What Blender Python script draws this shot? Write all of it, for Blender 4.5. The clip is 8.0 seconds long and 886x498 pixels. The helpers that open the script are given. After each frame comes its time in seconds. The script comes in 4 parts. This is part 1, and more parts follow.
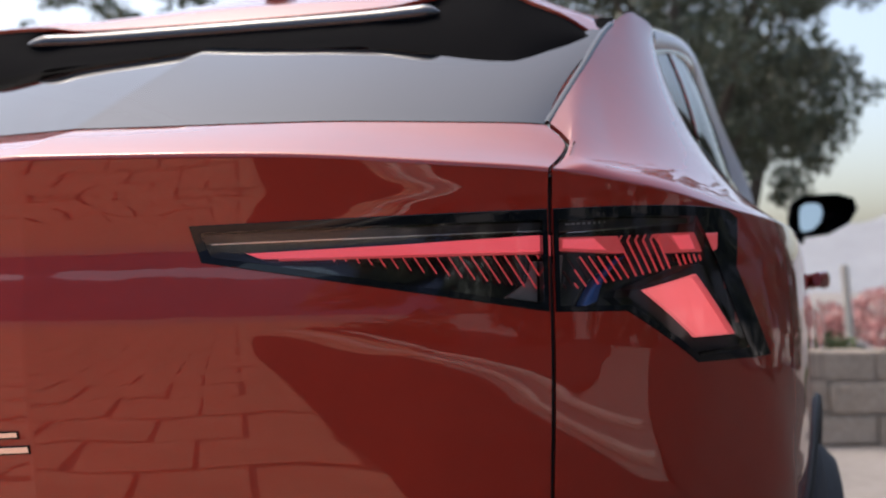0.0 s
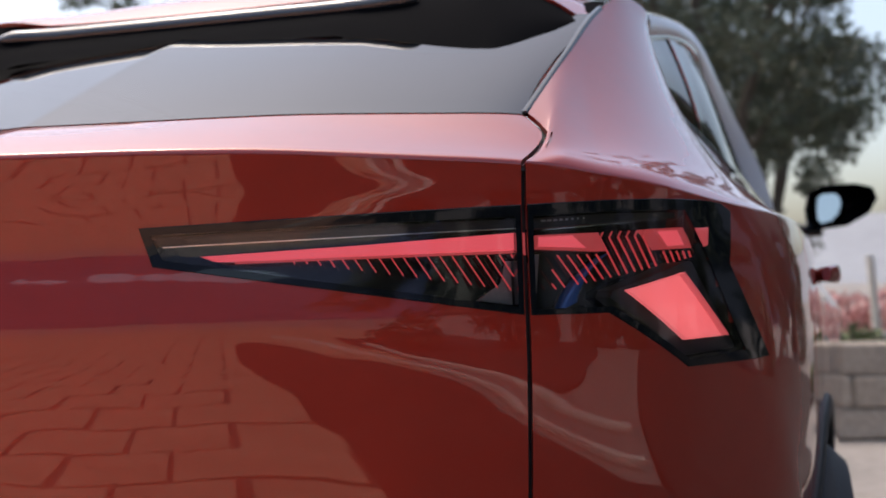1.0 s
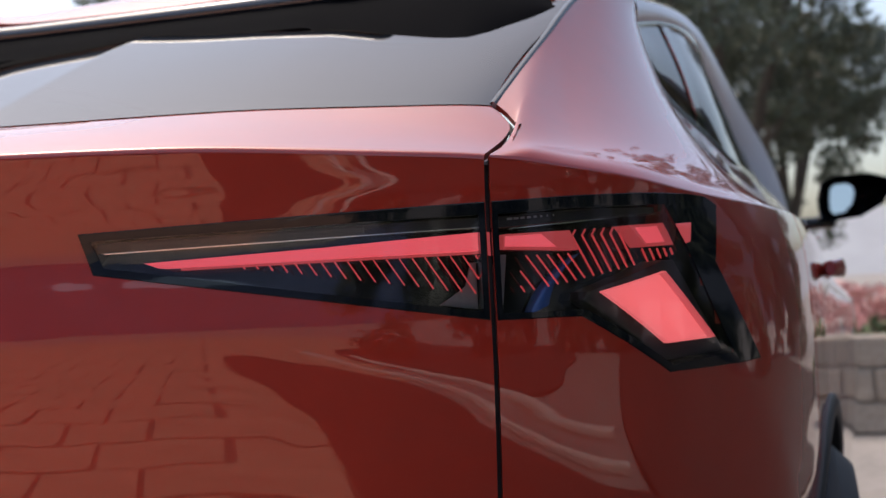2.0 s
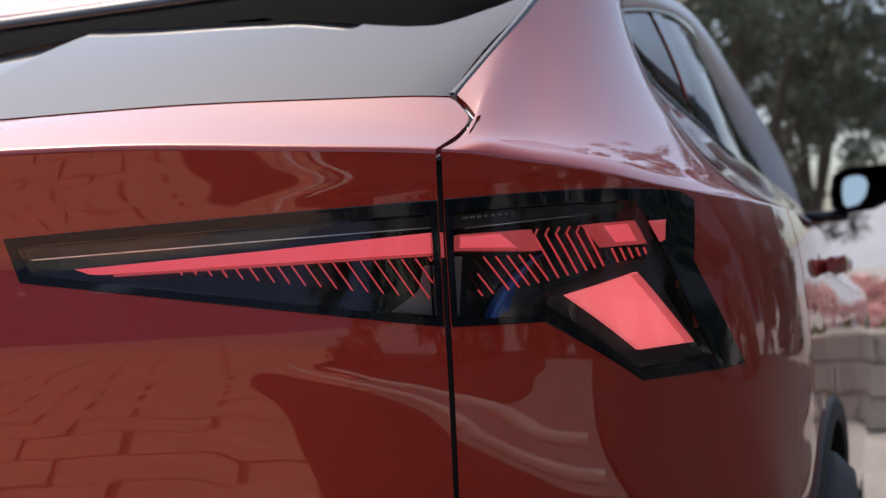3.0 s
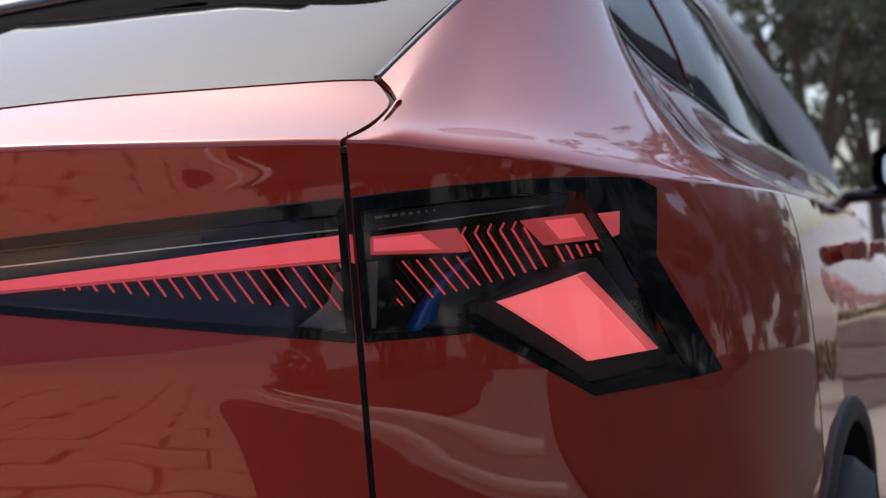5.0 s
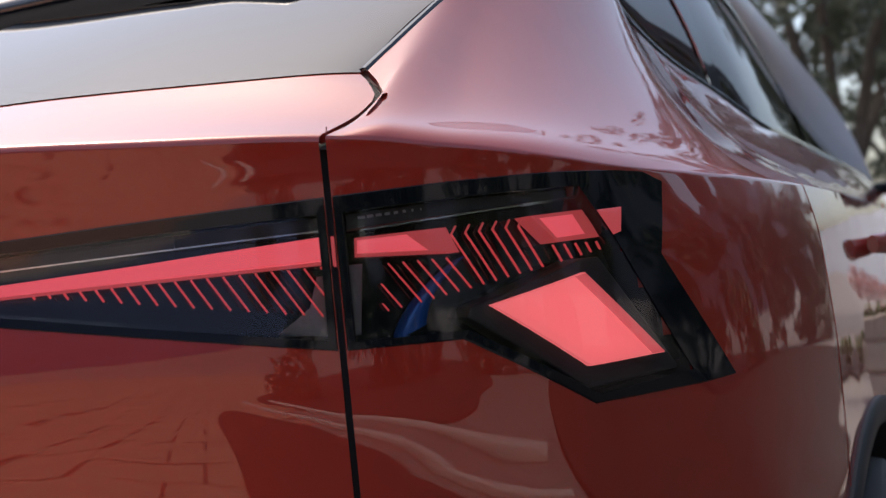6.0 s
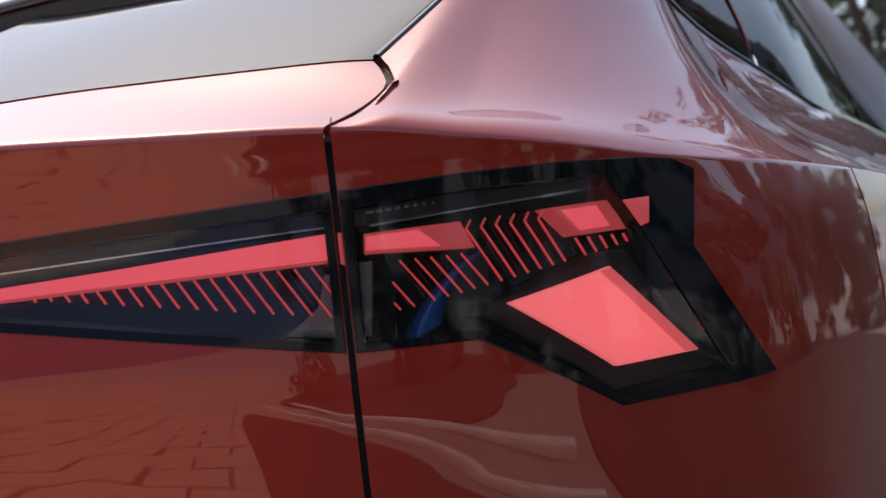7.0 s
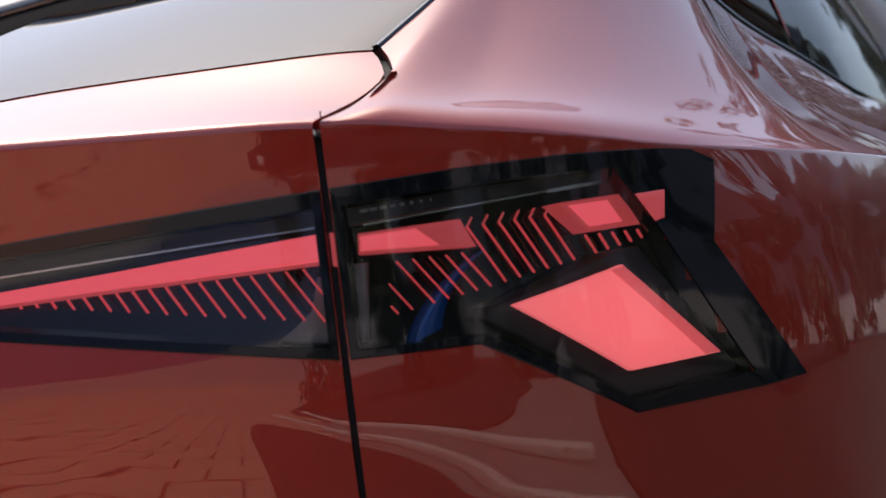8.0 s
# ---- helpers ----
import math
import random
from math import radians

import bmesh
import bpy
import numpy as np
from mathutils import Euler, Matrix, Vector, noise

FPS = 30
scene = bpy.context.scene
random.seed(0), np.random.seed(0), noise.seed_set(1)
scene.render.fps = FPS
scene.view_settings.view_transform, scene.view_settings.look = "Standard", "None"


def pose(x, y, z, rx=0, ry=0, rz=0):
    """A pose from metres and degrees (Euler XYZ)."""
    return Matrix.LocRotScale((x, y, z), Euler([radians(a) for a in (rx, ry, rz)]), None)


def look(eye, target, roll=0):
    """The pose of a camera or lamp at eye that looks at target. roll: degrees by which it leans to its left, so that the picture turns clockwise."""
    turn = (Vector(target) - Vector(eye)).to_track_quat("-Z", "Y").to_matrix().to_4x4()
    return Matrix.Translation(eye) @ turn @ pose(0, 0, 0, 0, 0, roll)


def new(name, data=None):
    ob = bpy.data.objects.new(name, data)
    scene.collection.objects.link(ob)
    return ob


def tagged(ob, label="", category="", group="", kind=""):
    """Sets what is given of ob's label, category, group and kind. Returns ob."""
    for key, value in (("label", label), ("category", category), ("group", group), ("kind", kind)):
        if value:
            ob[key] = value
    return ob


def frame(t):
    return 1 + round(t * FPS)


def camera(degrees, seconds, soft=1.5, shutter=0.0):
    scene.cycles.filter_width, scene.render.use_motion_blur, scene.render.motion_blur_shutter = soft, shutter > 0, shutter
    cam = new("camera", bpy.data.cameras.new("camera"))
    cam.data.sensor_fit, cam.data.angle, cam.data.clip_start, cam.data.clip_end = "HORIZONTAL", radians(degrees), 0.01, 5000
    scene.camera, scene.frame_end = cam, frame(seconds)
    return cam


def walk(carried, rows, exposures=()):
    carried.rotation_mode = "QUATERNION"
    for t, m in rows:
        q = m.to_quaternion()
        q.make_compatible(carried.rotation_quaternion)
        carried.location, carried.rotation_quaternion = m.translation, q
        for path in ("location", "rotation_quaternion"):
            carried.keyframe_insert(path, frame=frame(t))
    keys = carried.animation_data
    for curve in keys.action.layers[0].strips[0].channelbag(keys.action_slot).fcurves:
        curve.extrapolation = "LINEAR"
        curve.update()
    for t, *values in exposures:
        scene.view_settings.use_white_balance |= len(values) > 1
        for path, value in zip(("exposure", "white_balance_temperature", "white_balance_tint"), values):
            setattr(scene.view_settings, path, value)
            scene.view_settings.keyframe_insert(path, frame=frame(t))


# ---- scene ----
cam = camera(40.56, 8.0, soft=1.2)
cam.data.dof.use_dof, cam.data.dof.focus_distance, cam.data.dof.aperture_fstop = True, 0.98, 7.2
PATH = [
    (0, (0.7179, -1.2292, 0.9112), (0.2560, 0.7150, 0.9937), -1.24),
    (0.5, (0.7369, -1.1876, 0.9138), (0.2520, 0.7511, 0.9935), -1.64),
    (1, (0.7553, -1.1362, 0.9177), (0.2506, 0.7976, 0.9931), -1.93),
    (1.5, (0.7728, -1.0920, 0.9206), (0.2494, 0.8369, 0.9935), -2.41),
    (3, (0.8296, -0.9552, 0.9263), (0.2516, 0.9582, 0.9943), -3.37),
    (3.5, (0.8484, -0.9151, 0.9297), (0.2483, 0.9918, 0.9908), -3.58),
    (4, (0.8650, -0.8770, 0.9288), (0.2448, 1.0233, 0.9931), -4.18),
    (4.5, (0.8824, -0.8387, 0.9311), (0.2364, 1.0532, 0.9915), -4.54),
    (5, (0.8988, -0.7996, 0.9331), (0.2247, 1.0825, 0.9900), -4.93),
    (6.5, (0.9164, -0.7132, 0.9340), (0.1491, 1.1329, 0.9900), -6.12),
    (7, (0.9248, -0.6848, 0.9376), (0.1028, 1.1379, 0.9848), -6.46),
    (7.5, (0.9327, -0.6558, 0.9385), (0.0660, 1.1461, 0.9842), -6.78),
    (8, (0.9382, -0.6281, 0.9360), (0.0336, 1.1549, 0.9893), -7.10),
]
walk(cam, [(t, look(eye, target, roll)) for t, eye, target, roll in PATH])

# ---- light ----
SUN_EL, SUN_AZ = 66.0, 292.0
world = bpy.data.worlds.new("sky")
scene.world = world
world.use_nodes = True
wn = world.node_tree.nodes
sky = wn.new("ShaderNodeTexSky")
sky.sky_type, sky.sun_disc = "NISHITA", False
sky.sun_elevation, sky.sun_rotation = radians(SUN_EL), radians(SUN_AZ)
sky.air_density, sky.dust_density, sky.ozone_density = 1.0, 5.0, 1.0
world.node_tree.links.new(sky.outputs[0], wn["Background"].inputs[0])
wn["Background"].inputs[1].default_value = 0.188
sun = new("sun", bpy.data.lights.new("sun", "SUN"))
sun.data.energy, sun.data.angle, sun.data.color = 0.45, radians(12), (1.0, 0.93, 0.84)
sun.matrix_world = look((0, 0, 0), (-math.sin(radians(SUN_AZ)) * math.cos(radians(SUN_EL)), -math.cos(radians(SUN_AZ)) * math.cos(radians(SUN_EL)), -math.sin(radians(SUN_EL))))
scene.view_settings.exposure = 0.68
scene.view_settings.use_white_balance = True
scene.view_settings.white_balance_temperature = 6700


# ---- materials ----
def material(name, color=(0.5, 0.5, 0.5), rough=0.5, metal=0.0, coat=0.0, coat_rough=0.02, noise_scale=0.0, noise_amount=0.0, bump=0.0, emit=None, emit_strength=0.0, trans=0.0, ior=1.45):
    m = bpy.data.materials.new(name)
    m.use_nodes = True
    nt = m.node_tree
    b = nt.nodes["Principled BSDF"]
    b.inputs["Base Color"].default_value = (*color, 1)
    b.inputs["Roughness"].default_value = rough
    b.inputs["Metallic"].default_value = metal
    b.inputs["Coat Weight"].default_value = coat
    b.inputs["Coat Roughness"].default_value = coat_rough
    b.inputs["Transmission Weight"].default_value = trans
    b.inputs["IOR"].default_value = ior
    if emit:
        b.inputs["Emission Color"].default_value = (*emit, 1)
        b.inputs["Emission Strength"].default_value = emit_strength
    if noise_scale:
        co = nt.nodes.new("ShaderNodeTexCoord")
        n1 = nt.nodes.new("ShaderNodeTexNoise")
        n2 = nt.nodes.new("ShaderNodeTexNoise")
        n1.inputs["Scale"].default_value, n2.inputs["Scale"].default_value = noise_scale, noise_scale * 9
        n1.inputs["Detail"].default_value = n2.inputs["Detail"].default_value = 6
        for n in (n1, n2):
            nt.links.new(co.outputs["Object"], n.inputs["Vector"])
        add = nt.nodes.new("ShaderNodeMath")
        add.operation = "ADD"
        nt.links.new(n1.outputs["Fac"], add.inputs[0])
        nt.links.new(n2.outputs["Fac"], add.inputs[1])
        mr = nt.nodes.new("ShaderNodeMapRange")
        mr.inputs["From Min"].default_value, mr.inputs["From Max"].default_value = 0.6, 1.4
        mr.inputs["To Min"].default_value, mr.inputs["To Max"].default_value = 1 - noise_amount, 1 + noise_amount
        nt.links.new(add.outputs[0], mr.inputs["Value"])
        mix = nt.nodes.new("ShaderNodeVectorMath")
        mix.operation = "SCALE"
        mix.inputs[0].default_value = color
        nt.links.new(mr.outputs[0], mix.inputs["Scale"])
        nt.links.new(mix.outputs[0], b.inputs["Base Color"])
        if bump:
            bp = nt.nodes.new("ShaderNodeBump")
            bp.inputs["Strength"].default_value, bp.inputs["Distance"].default_value = 1.0, bump
            nt.links.new(add.outputs[0], bp.inputs["Height"])
            nt.links.new(bp.outputs[0], b.inputs["Normal"])
    return m


PAINT = material("red_paint", (0.245, 0.0125, 0.0042), 0.40, 0.15, 1.0, 0.012, noise_scale=2.5, noise_amount=0.07)
GLOSS_BLACK = material("gloss_black", (0.003, 0.0045, 0.0065), 0.05)
DULL_BLACK = material("dull_black", (0.004, 0.004, 0.0048), 0.9)
DULL_BLACK.node_tree.nodes["Principled BSDF"].inputs["Specular IOR Level"].default_value = 0.03
MATT_BLACK = material("matt_black", (0.012, 0.012, 0.013), 0.55)
RUBBER = material("rubber", (0.015, 0.015, 0.016), 0.7, noise_scale=60, noise_amount=0.15)
PAINT.node_tree.nodes["Principled BSDF"].inputs["Coat IOR"].default_value = 1.62
PAINT.node_tree.nodes["Principled BSDF"].inputs["Specular IOR Level"].default_value = 0.2


def wavy_coat(m, scale, depth):
    """Slight long waves in the clear coat, as pressed sheet metal has."""
    nt = m.node_tree
    co, n, bp = nt.nodes.new("ShaderNodeTexCoord"), nt.nodes.new("ShaderNodeTexNoise"), nt.nodes.new("ShaderNodeBump")
    n.inputs["Scale"].default_value, n.inputs["Detail"].default_value, n.inputs["Distortion"].default_value = scale, 1.0, 0.6
    bp.inputs["Strength"].default_value, bp.inputs["Distance"].default_value = 1.0, depth
    nt.links.new(co.outputs["Object"], n.inputs["Vector"])
    nt.links.new(n.outputs["Fac"], bp.inputs["Height"])
    nt.links.new(bp.outputs[0], nt.nodes["Principled BSDF"].inputs["Coat Normal"])


wavy_coat(PAINT, 6.0, 0.0011)
GROUND = material("concrete", (0.25, 0.225, 0.205), 0.8, noise_scale=1.5, noise_amount=0.25, bump=0.004)
STONE = material("stone", (0.33, 0.27, 0.21), 0.85, noise_scale=3, noise_amount=0.3, bump=0.01)
RED_LIT = material("red_light", (0.45, 0.06, 0.07), 0.35, emit=(1.0, 0.12, 0.16), emit_strength=0.412)
PINK_LIT = material("pink_light", (0.5, 0.10, 0.11), 0.4, emit=(1.0, 0.185, 0.205), emit_strength=0.462)
PINK_DIM = material("pink_light_edge", (0.4, 0.08, 0.09), 0.4, emit=(1.0, 0.15, 0.17), emit_strength=0.281)
RED_DIM = material("red_lens", (0.30, 0.05, 0.05), 0.25, emit=(1.0, 0.12, 0.14), emit_strength=0.181)
FIN_LIT = material("fin_light", (0.4, 0.04, 0.05), 0.35, emit=(1.0, 0.085, 0.10), emit_strength=0.264)
SATIN = material("satin_grey", (0.012, 0.0125, 0.014), 0.55)
CHANNEL = material("channel_grey", (0.03, 0.03, 0.033), 0.5)
BLUE_METAL = material("blue_reflector", (0.012, 0.095, 0.34), 0.16, 0.2)
# lavender grey holds the sky reflection that the rail should show
RAIL_SKY_GREY = material("sky_sheen_rail", (0.72, 0.72, 0.77), 0.35, 0.1)
# grey that carries the pale reflections on the lamp covers by the seam
LENS_SHEEN = material("lens_sheen_grey", (0.20, 0.20, 0.19), 0.4, noise_scale=40, noise_amount=0.2)
BLADE = material("blade_black", (0.012, 0.014, 0.018), 0.22, coat=1.0, coat_rough=0.08)
CHROME = material("chrome", (0.75, 0.76, 0.78), 0.12, 1.0)
MIRROR = material("mirror_glass", (0.62, 0.65, 0.63), 0.01, 1.0)
PRINT = material("grey_print", (0.30, 0.30, 0.31), 0.5)
PAVER = material("clay_paver", (0.52, 0.29, 0.20), 0.85, noise_scale=4, noise_amount=0.28, bump=0.003)
# pale colour for the added slabs that act as sunlit ground
SUNLIT_SLAB = material("sunlit_slab", (0.62, 0.56, 0.50), 0.85, noise_scale=5, noise_amount=0.3, bump=0.004)
JOINT = material("joint_sand", (0.17, 0.11, 0.09), 0.95, noise_scale=6, noise_amount=0.3)
# asphalt colour, also used for the car's shade on the ground
ASPHALT_SHADE = material("asphalt", (0.045, 0.041, 0.038), 0.9, noise_scale=3, noise_amount=0.35, bump=0.004)
for m in (ASPHALT_SHADE, PAVER, GROUND):
    m.node_tree.nodes["Principled BSDF"].inputs["Specular IOR Level"].default_value = 0.12
PINK_LEAF = material("pink_blossom", (0.55, 0.27, 0.25), 0.7, noise_scale=1.2, noise_amount=0.4)
GRASS = material("grass", (0.09, 0.11, 0.045), 0.8, noise_scale=2, noise_amount=0.4)
# the pale and the blue hill colours have the haze mixed in
HILL = material("haze_tint_hill", (0.30, 0.31, 0.33), 0.95, noise_scale=0.01, noise_amount=0.15)
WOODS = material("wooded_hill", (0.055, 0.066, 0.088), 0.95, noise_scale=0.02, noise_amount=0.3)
HAZE_BLUE_HILL = material("haze_blue_hill", (0.085, 0.115, 0.20), 0.95, noise_scale=0.02, noise_amount=0.25)
POLE = material("pale_pole", (0.55, 0.5, 0.42), 0.6, noise_scale=5, noise_amount=0.15)


def lens_material(name, tint, ior):
    """A clear or tinted pane: it lets light through and mirrors by its own angle."""
    m = bpy.data.materials.new(name)
    m.use_nodes = True
    nt = m.node_tree
    nt.nodes.clear()
    out, mix = nt.nodes.new("ShaderNodeOutputMaterial"), nt.nodes.new("ShaderNodeMixShader")
    tr, gl, fr = nt.nodes.new("ShaderNodeBsdfTransparent"), nt.nodes.new("ShaderNodeBsdfGlossy"), nt.nodes.new("ShaderNodeFresnel")
    tr.inputs["Color"].default_value = (*tint, 1)
    gl.inputs["Roughness"].default_value = 0.015
    fr.inputs["IOR"].default_value = ior
    nt.links.new(fr.outputs[0], mix.inputs[0])
    nt.links.new(tr.outputs[0], mix.inputs[1])
    nt.links.new(gl.outputs[0], mix.inputs[2])
    nt.links.new(mix.outputs[0], out.inputs[0])
    return m


CLEAR = lens_material("clear_lens", (0.94, 0.94, 0.94), 1.7)
GLASS_DARK = lens_material("tinted_glass", (0.035, 0.040, 0.042), 1.75)
LEAF = material("leaf", (0.085, 0.100, 0.062), 0.5, noise_scale=0.8, noise_amount=0.5)
BARK = material("bark", (0.10, 0.08, 0.06), 0.9, noise_scale=8, noise_amount=0.4, bump=0.01)


# ---- shape helpers ----
def cubic(points):
    """A natural cubic through points, by chord length; returns f(t) and the parameter of each point."""
    p = np.array(points, float)
    t = np.r_[0, np.cumsum(np.linalg.norm(np.diff(p, axis=0), axis=1))]
    n = len(p)
    h = np.diff(t)
    a, r = np.eye(n), np.zeros((n, p.shape[1]))
    for i in range(1, n - 1):
        a[i, i - 1 : i + 2] = h[i - 1], 2 * (h[i - 1] + h[i]), h[i]
        r[i] = 6 * ((p[i + 1] - p[i]) / h[i] - (p[i] - p[i - 1]) / h[i - 1])
    m = np.linalg.solve(a, r)

    def f(q):
        q = np.asarray(q, float)
        i = np.clip(np.searchsorted(t, q, "right") - 1, 0, n - 2)
        u, v = (q - t[i])[..., None], (t[i + 1] - q)[..., None]
        hi = h[i][..., None]
        return (m[i] * v**3 + m[i + 1] * u**3) / (6 * hi) + (p[i] / hi - m[i] * hi / 6) * v + (p[i + 1] / hi - m[i + 1] * hi / 6) * u

    return f, t


def curve1(points):
    """A monotone curve through (x, y) pairs, flat outside; smooth between."""
    x, y = np.array(points, float).T
    s = np.diff(y) / np.diff(x)
    d = np.zeros(len(x))
    d[0], d[-1] = s[0], s[-1]
    for i in range(1, len(x) - 1):
        d[i] = 0 if s[i - 1] * s[i] <= 0 else 2 * s[i - 1] * s[i] / (s[i - 1] + s[i])

    def f(q):
        q = np.clip(np.asarray(q, float), x[0], x[-1])
        i = np.clip(np.searchsorted(x, q, "right") - 1, 0, len(x) - 2)
        h = x[i + 1] - x[i]
        u = (q - x[i]) / h
        return y[i] * (1 + 2 * u) * (1 - u) ** 2 + d[i] * h * u * (1 - u) ** 2 + y[i + 1] * u * u * (3 - 2 * u) + d[i + 1] * h * u * u * (u - 1)

    return f


def smooth(a, b, x):
    u = np.clip((np.asarray(x, float) - a) / (b - a), 0, 1)
    return u * u * (3 - 2 * u)


def link(name, me, mat, parent=None, label=""):
    ob = new(name, me)
    if mat:
        me.materials.append(mat)
    if parent:
        ob.parent = parent
    if label:
        ob["label"] = label
    return ob


def part(name, bm, mat, parent=None, label="", flat=False):
    """Links a bmesh as one mesh object under a thing or a part."""
    me = bpy.data.meshes.new(name)
    bm.to_mesh(me)
    bm.free()
    for f in me.polygons:
        f.use_smooth = not flat
    me.set_sharp_from_angle(angle=radians(28))
    return link(name, me, mat, parent, label)


def grid_mesh(name, g, mat, parent=None, label="", skirt=0.0, inward=None, keep=None, flip=False):
    """A surface through the grid g (rows, columns, 3); skirt: how far its rim turns inwards, along the vectors in inward."""
    g = np.asarray(g, float)
    nr, nc = g.shape[:2]
    verts = [tuple(v) for v in g.reshape(-1, 3)]
    faces = []
    for i in range(nr - 1):
        for j in range(nc - 1):
            if keep is None or keep[i][j]:
                a = i * nc + j
                q = (a, a + 1, a + nc + 1, a + nc)
                faces.append(q[::-1] if flip else q)
    if skirt:
        du, dv = np.gradient(g, axis=0), np.gradient(g, axis=1)
        n = np.cross(dv, du)
        n /= np.linalg.norm(n, axis=2, keepdims=True) + 1e-9
        n = -n if flip else n
        rim = [(0, j) for j in range(nc)] + [(i, nc - 1) for i in range(1, nr)] + [(nr - 1, j) for j in range(nc - 2, -1, -1)] + [(i, 0) for i in range(nr - 2, 0, -1)]
        base = len(verts)
        for i, j in rim:
            verts.append(tuple(g[i, j] - n[i, j] * skirt))
        for k in range(len(rim)):
            a, b = rim[k], rim[(k + 1) % len(rim)]
            q = (a[0] * nc + a[1], base + k, base + (k + 1) % len(rim), b[0] * nc + b[1])
            faces.append(q)
    me = bpy.data.meshes.new(name)
    me.from_pydata(verts, [], faces)
    me.update()
    for f in me.polygons:
        f.use_smooth = True
    me.set_sharp_from_angle(angle=radians(40))
    return link(name, me, mat, parent, label)


def box_bm(bm, lo, hi, bevel=0.0):
    c = [(a + b) / 2 for a, b in zip(lo, hi)]
    s = [abs(b - a) for a, b in zip(lo, hi)]
    made = bmesh.ops.create_cube(bm, size=1, matrix=Matrix.Translation(c) @ Matrix.Diagonal((*s, 1)))["verts"]
    if bevel:
        edges = list({e for v in made for e in v.link_edges})
        bmesh.ops.bevel(bm, geom=edges, offset=bevel, segments=2, affect="EDGES", profile=0.5)
    return bm


# ---- the car's body surface ----
# Plan of the right half at lamp height, from the middle of the tail round the corner to the front wing.
PLAN, PT = cubic([(0, -0.112), (0.18, -0.090), (0.36, -0.050), (0.54, 0.005), (0.613, 0.049), (0.685, 0.128), (0.728, 0.205), (0.766, 0.285), (0.803, 0.42), (0.834, 0.65), (0.857, 1.0), (0.880, 1.5), (0.898, 2.2), (0.895, 2.8), (0.85, 3.35), (0.72, 3.8)])
S_END = PT[-1]
_ss = np.linspace(0, S_END, 1500)
_pp = PLAN(_ss)


def s_at(x, y):
    return float(_ss[np.argmin((_pp[:, 0] - x) ** 2 + (_pp[:, 1] - y) ** 2)])


def s_x(x):
    """The plan parameter where the tail reaches x."""
    return np.interp(x, _pp[:700, 0], _ss[:700])


REAR = curve1([(0.25, 0.16), (0.40, 0.10), (0.60, 0.058), (0.70, 0.030), (0.80, 0.0100), (0.86, 0.0022), (0.896, 0.0), (0.93, 0.0018), (0.961, 0.0045), (0.985, 0.0030), (1.01, -0.0010), (1.035, -0.0065), (1.07, -0.0140)])
CORNER = curve1([(0.25, 0.16), (0.40, 0.09), (0.60, 0.040), (0.70, 0.018), (0.80, 0.0045), (0.87, 0.0), (0.94, 0.0005), (0.985, 0.0010), (1.01, 0.0), (1.035, -0.0028), (1.07, -0.007)])
FLANK = curve1([(0.25, 0.10), (0.40, 0.045), (0.55, 0.015), (0.70, 0.0), (0.83, -0.002), (0.90, 0.001), (0.95, 0.005), (1.00, 0.016), (1.07, 0.040)])
S_SEAM = float(s_x(0.54))


def lip_z(s):
    """Height of the crease under the window, along the tail and the flank."""
    return curve1([(0, 1.068), (s_x(0.26), 1.063), (s_x(0.45), 1.051), (S_SEAM, 1.044), (s_x(0.62), 1.030), (s_at(0.72, 0.195), 1.010), (s_at(0.80, 0.42), 1.003), (s_at(0.845, 1.0), 0.998), (S_END, 0.98)])(s)


BULGE = curve1([(s_at(0.834, 0.65), 0.0), (s_at(0.857, 1.0), 0.008), (s_at(0.880, 1.5), 0.032), (s_at(0.898, 2.2), 0.068), (s_at(0.895, 2.8), 0.092), (s_at(0.85, 3.35), 0.115), (S_END, 0.10)])


def inset(s, z):
    a, b = smooth(s_x(0.25), s_x(0.56), s), smooth(s_x(0.66), s_at(0.79, 0.36), s)
    edge = 0.873 + 0.80 * (0.834 - z)
    ridge = 0.0030 * np.clip(1 - np.abs(s - edge) / 0.08, 0, 1) ** 2 * smooth(0.87, 0.80, z) * smooth(0.45, 0.6, z)
    return (REAR(z) * (1 - a) + CORNER(z) * a) * (1 - b) + FLANK(z) * b - ridge - BULGE(s) * smooth(0.95, 0.83, z)


def body(s, z, out=0.0):
    """A point of the body below the crease; out: metres proud of it."""
    s, z = np.broadcast_arrays(np.asarray(s, float), np.asarray(z, float))
    p = PLAN(s)
    t = PLAN(s + 1e-3) - PLAN(s - 1e-3)
    t /= np.linalg.norm(t, axis=-1, keepdims=True)
    n = np.stack([t[..., 1], -t[..., 0]], -1)
    q = p + n * (out - inset(s, z))[..., None]
    return np.concatenate([q, z[..., None]], -1)


def thing(name, label, category, at=(0, 0, 0), group="", kind=""):
    e = new(name)
    e.location = at
    e.empty_display_size = 0.1
    return tagged(e, label, category, group, kind)



car = thing("car", "glossy red compact crossover car parked on the paving", "car")
GAP = 0.0024

# ---- lamp outlines, along the body (plan length, height) ----
TAIL_OUT = [(0.178, 0.992), (S_SEAM - GAP, 1.0032), (S_SEAM - GAP, 0.8940), (0.1902, 0.9525)]
TAIL_IN = [(0.190, 0.9840), (0.5450, 0.9905), (0.5450, 0.9025), (0.2020, 0.9592)]
SIDE_OUT = [(S_SEAM + GAP, 1.0034), (0.6352, 1.0064), (0.7136, 1.0088), (0.7948, 1.0084), (0.8293, 1.0074), (0.8540, 0.9998), (0.8362, 0.9420), (0.9155, 0.8352), (0.8636, 0.8332), (0.7431, 0.8336), (0.6385, 0.8928), (S_SEAM + GAP, 0.8936)]
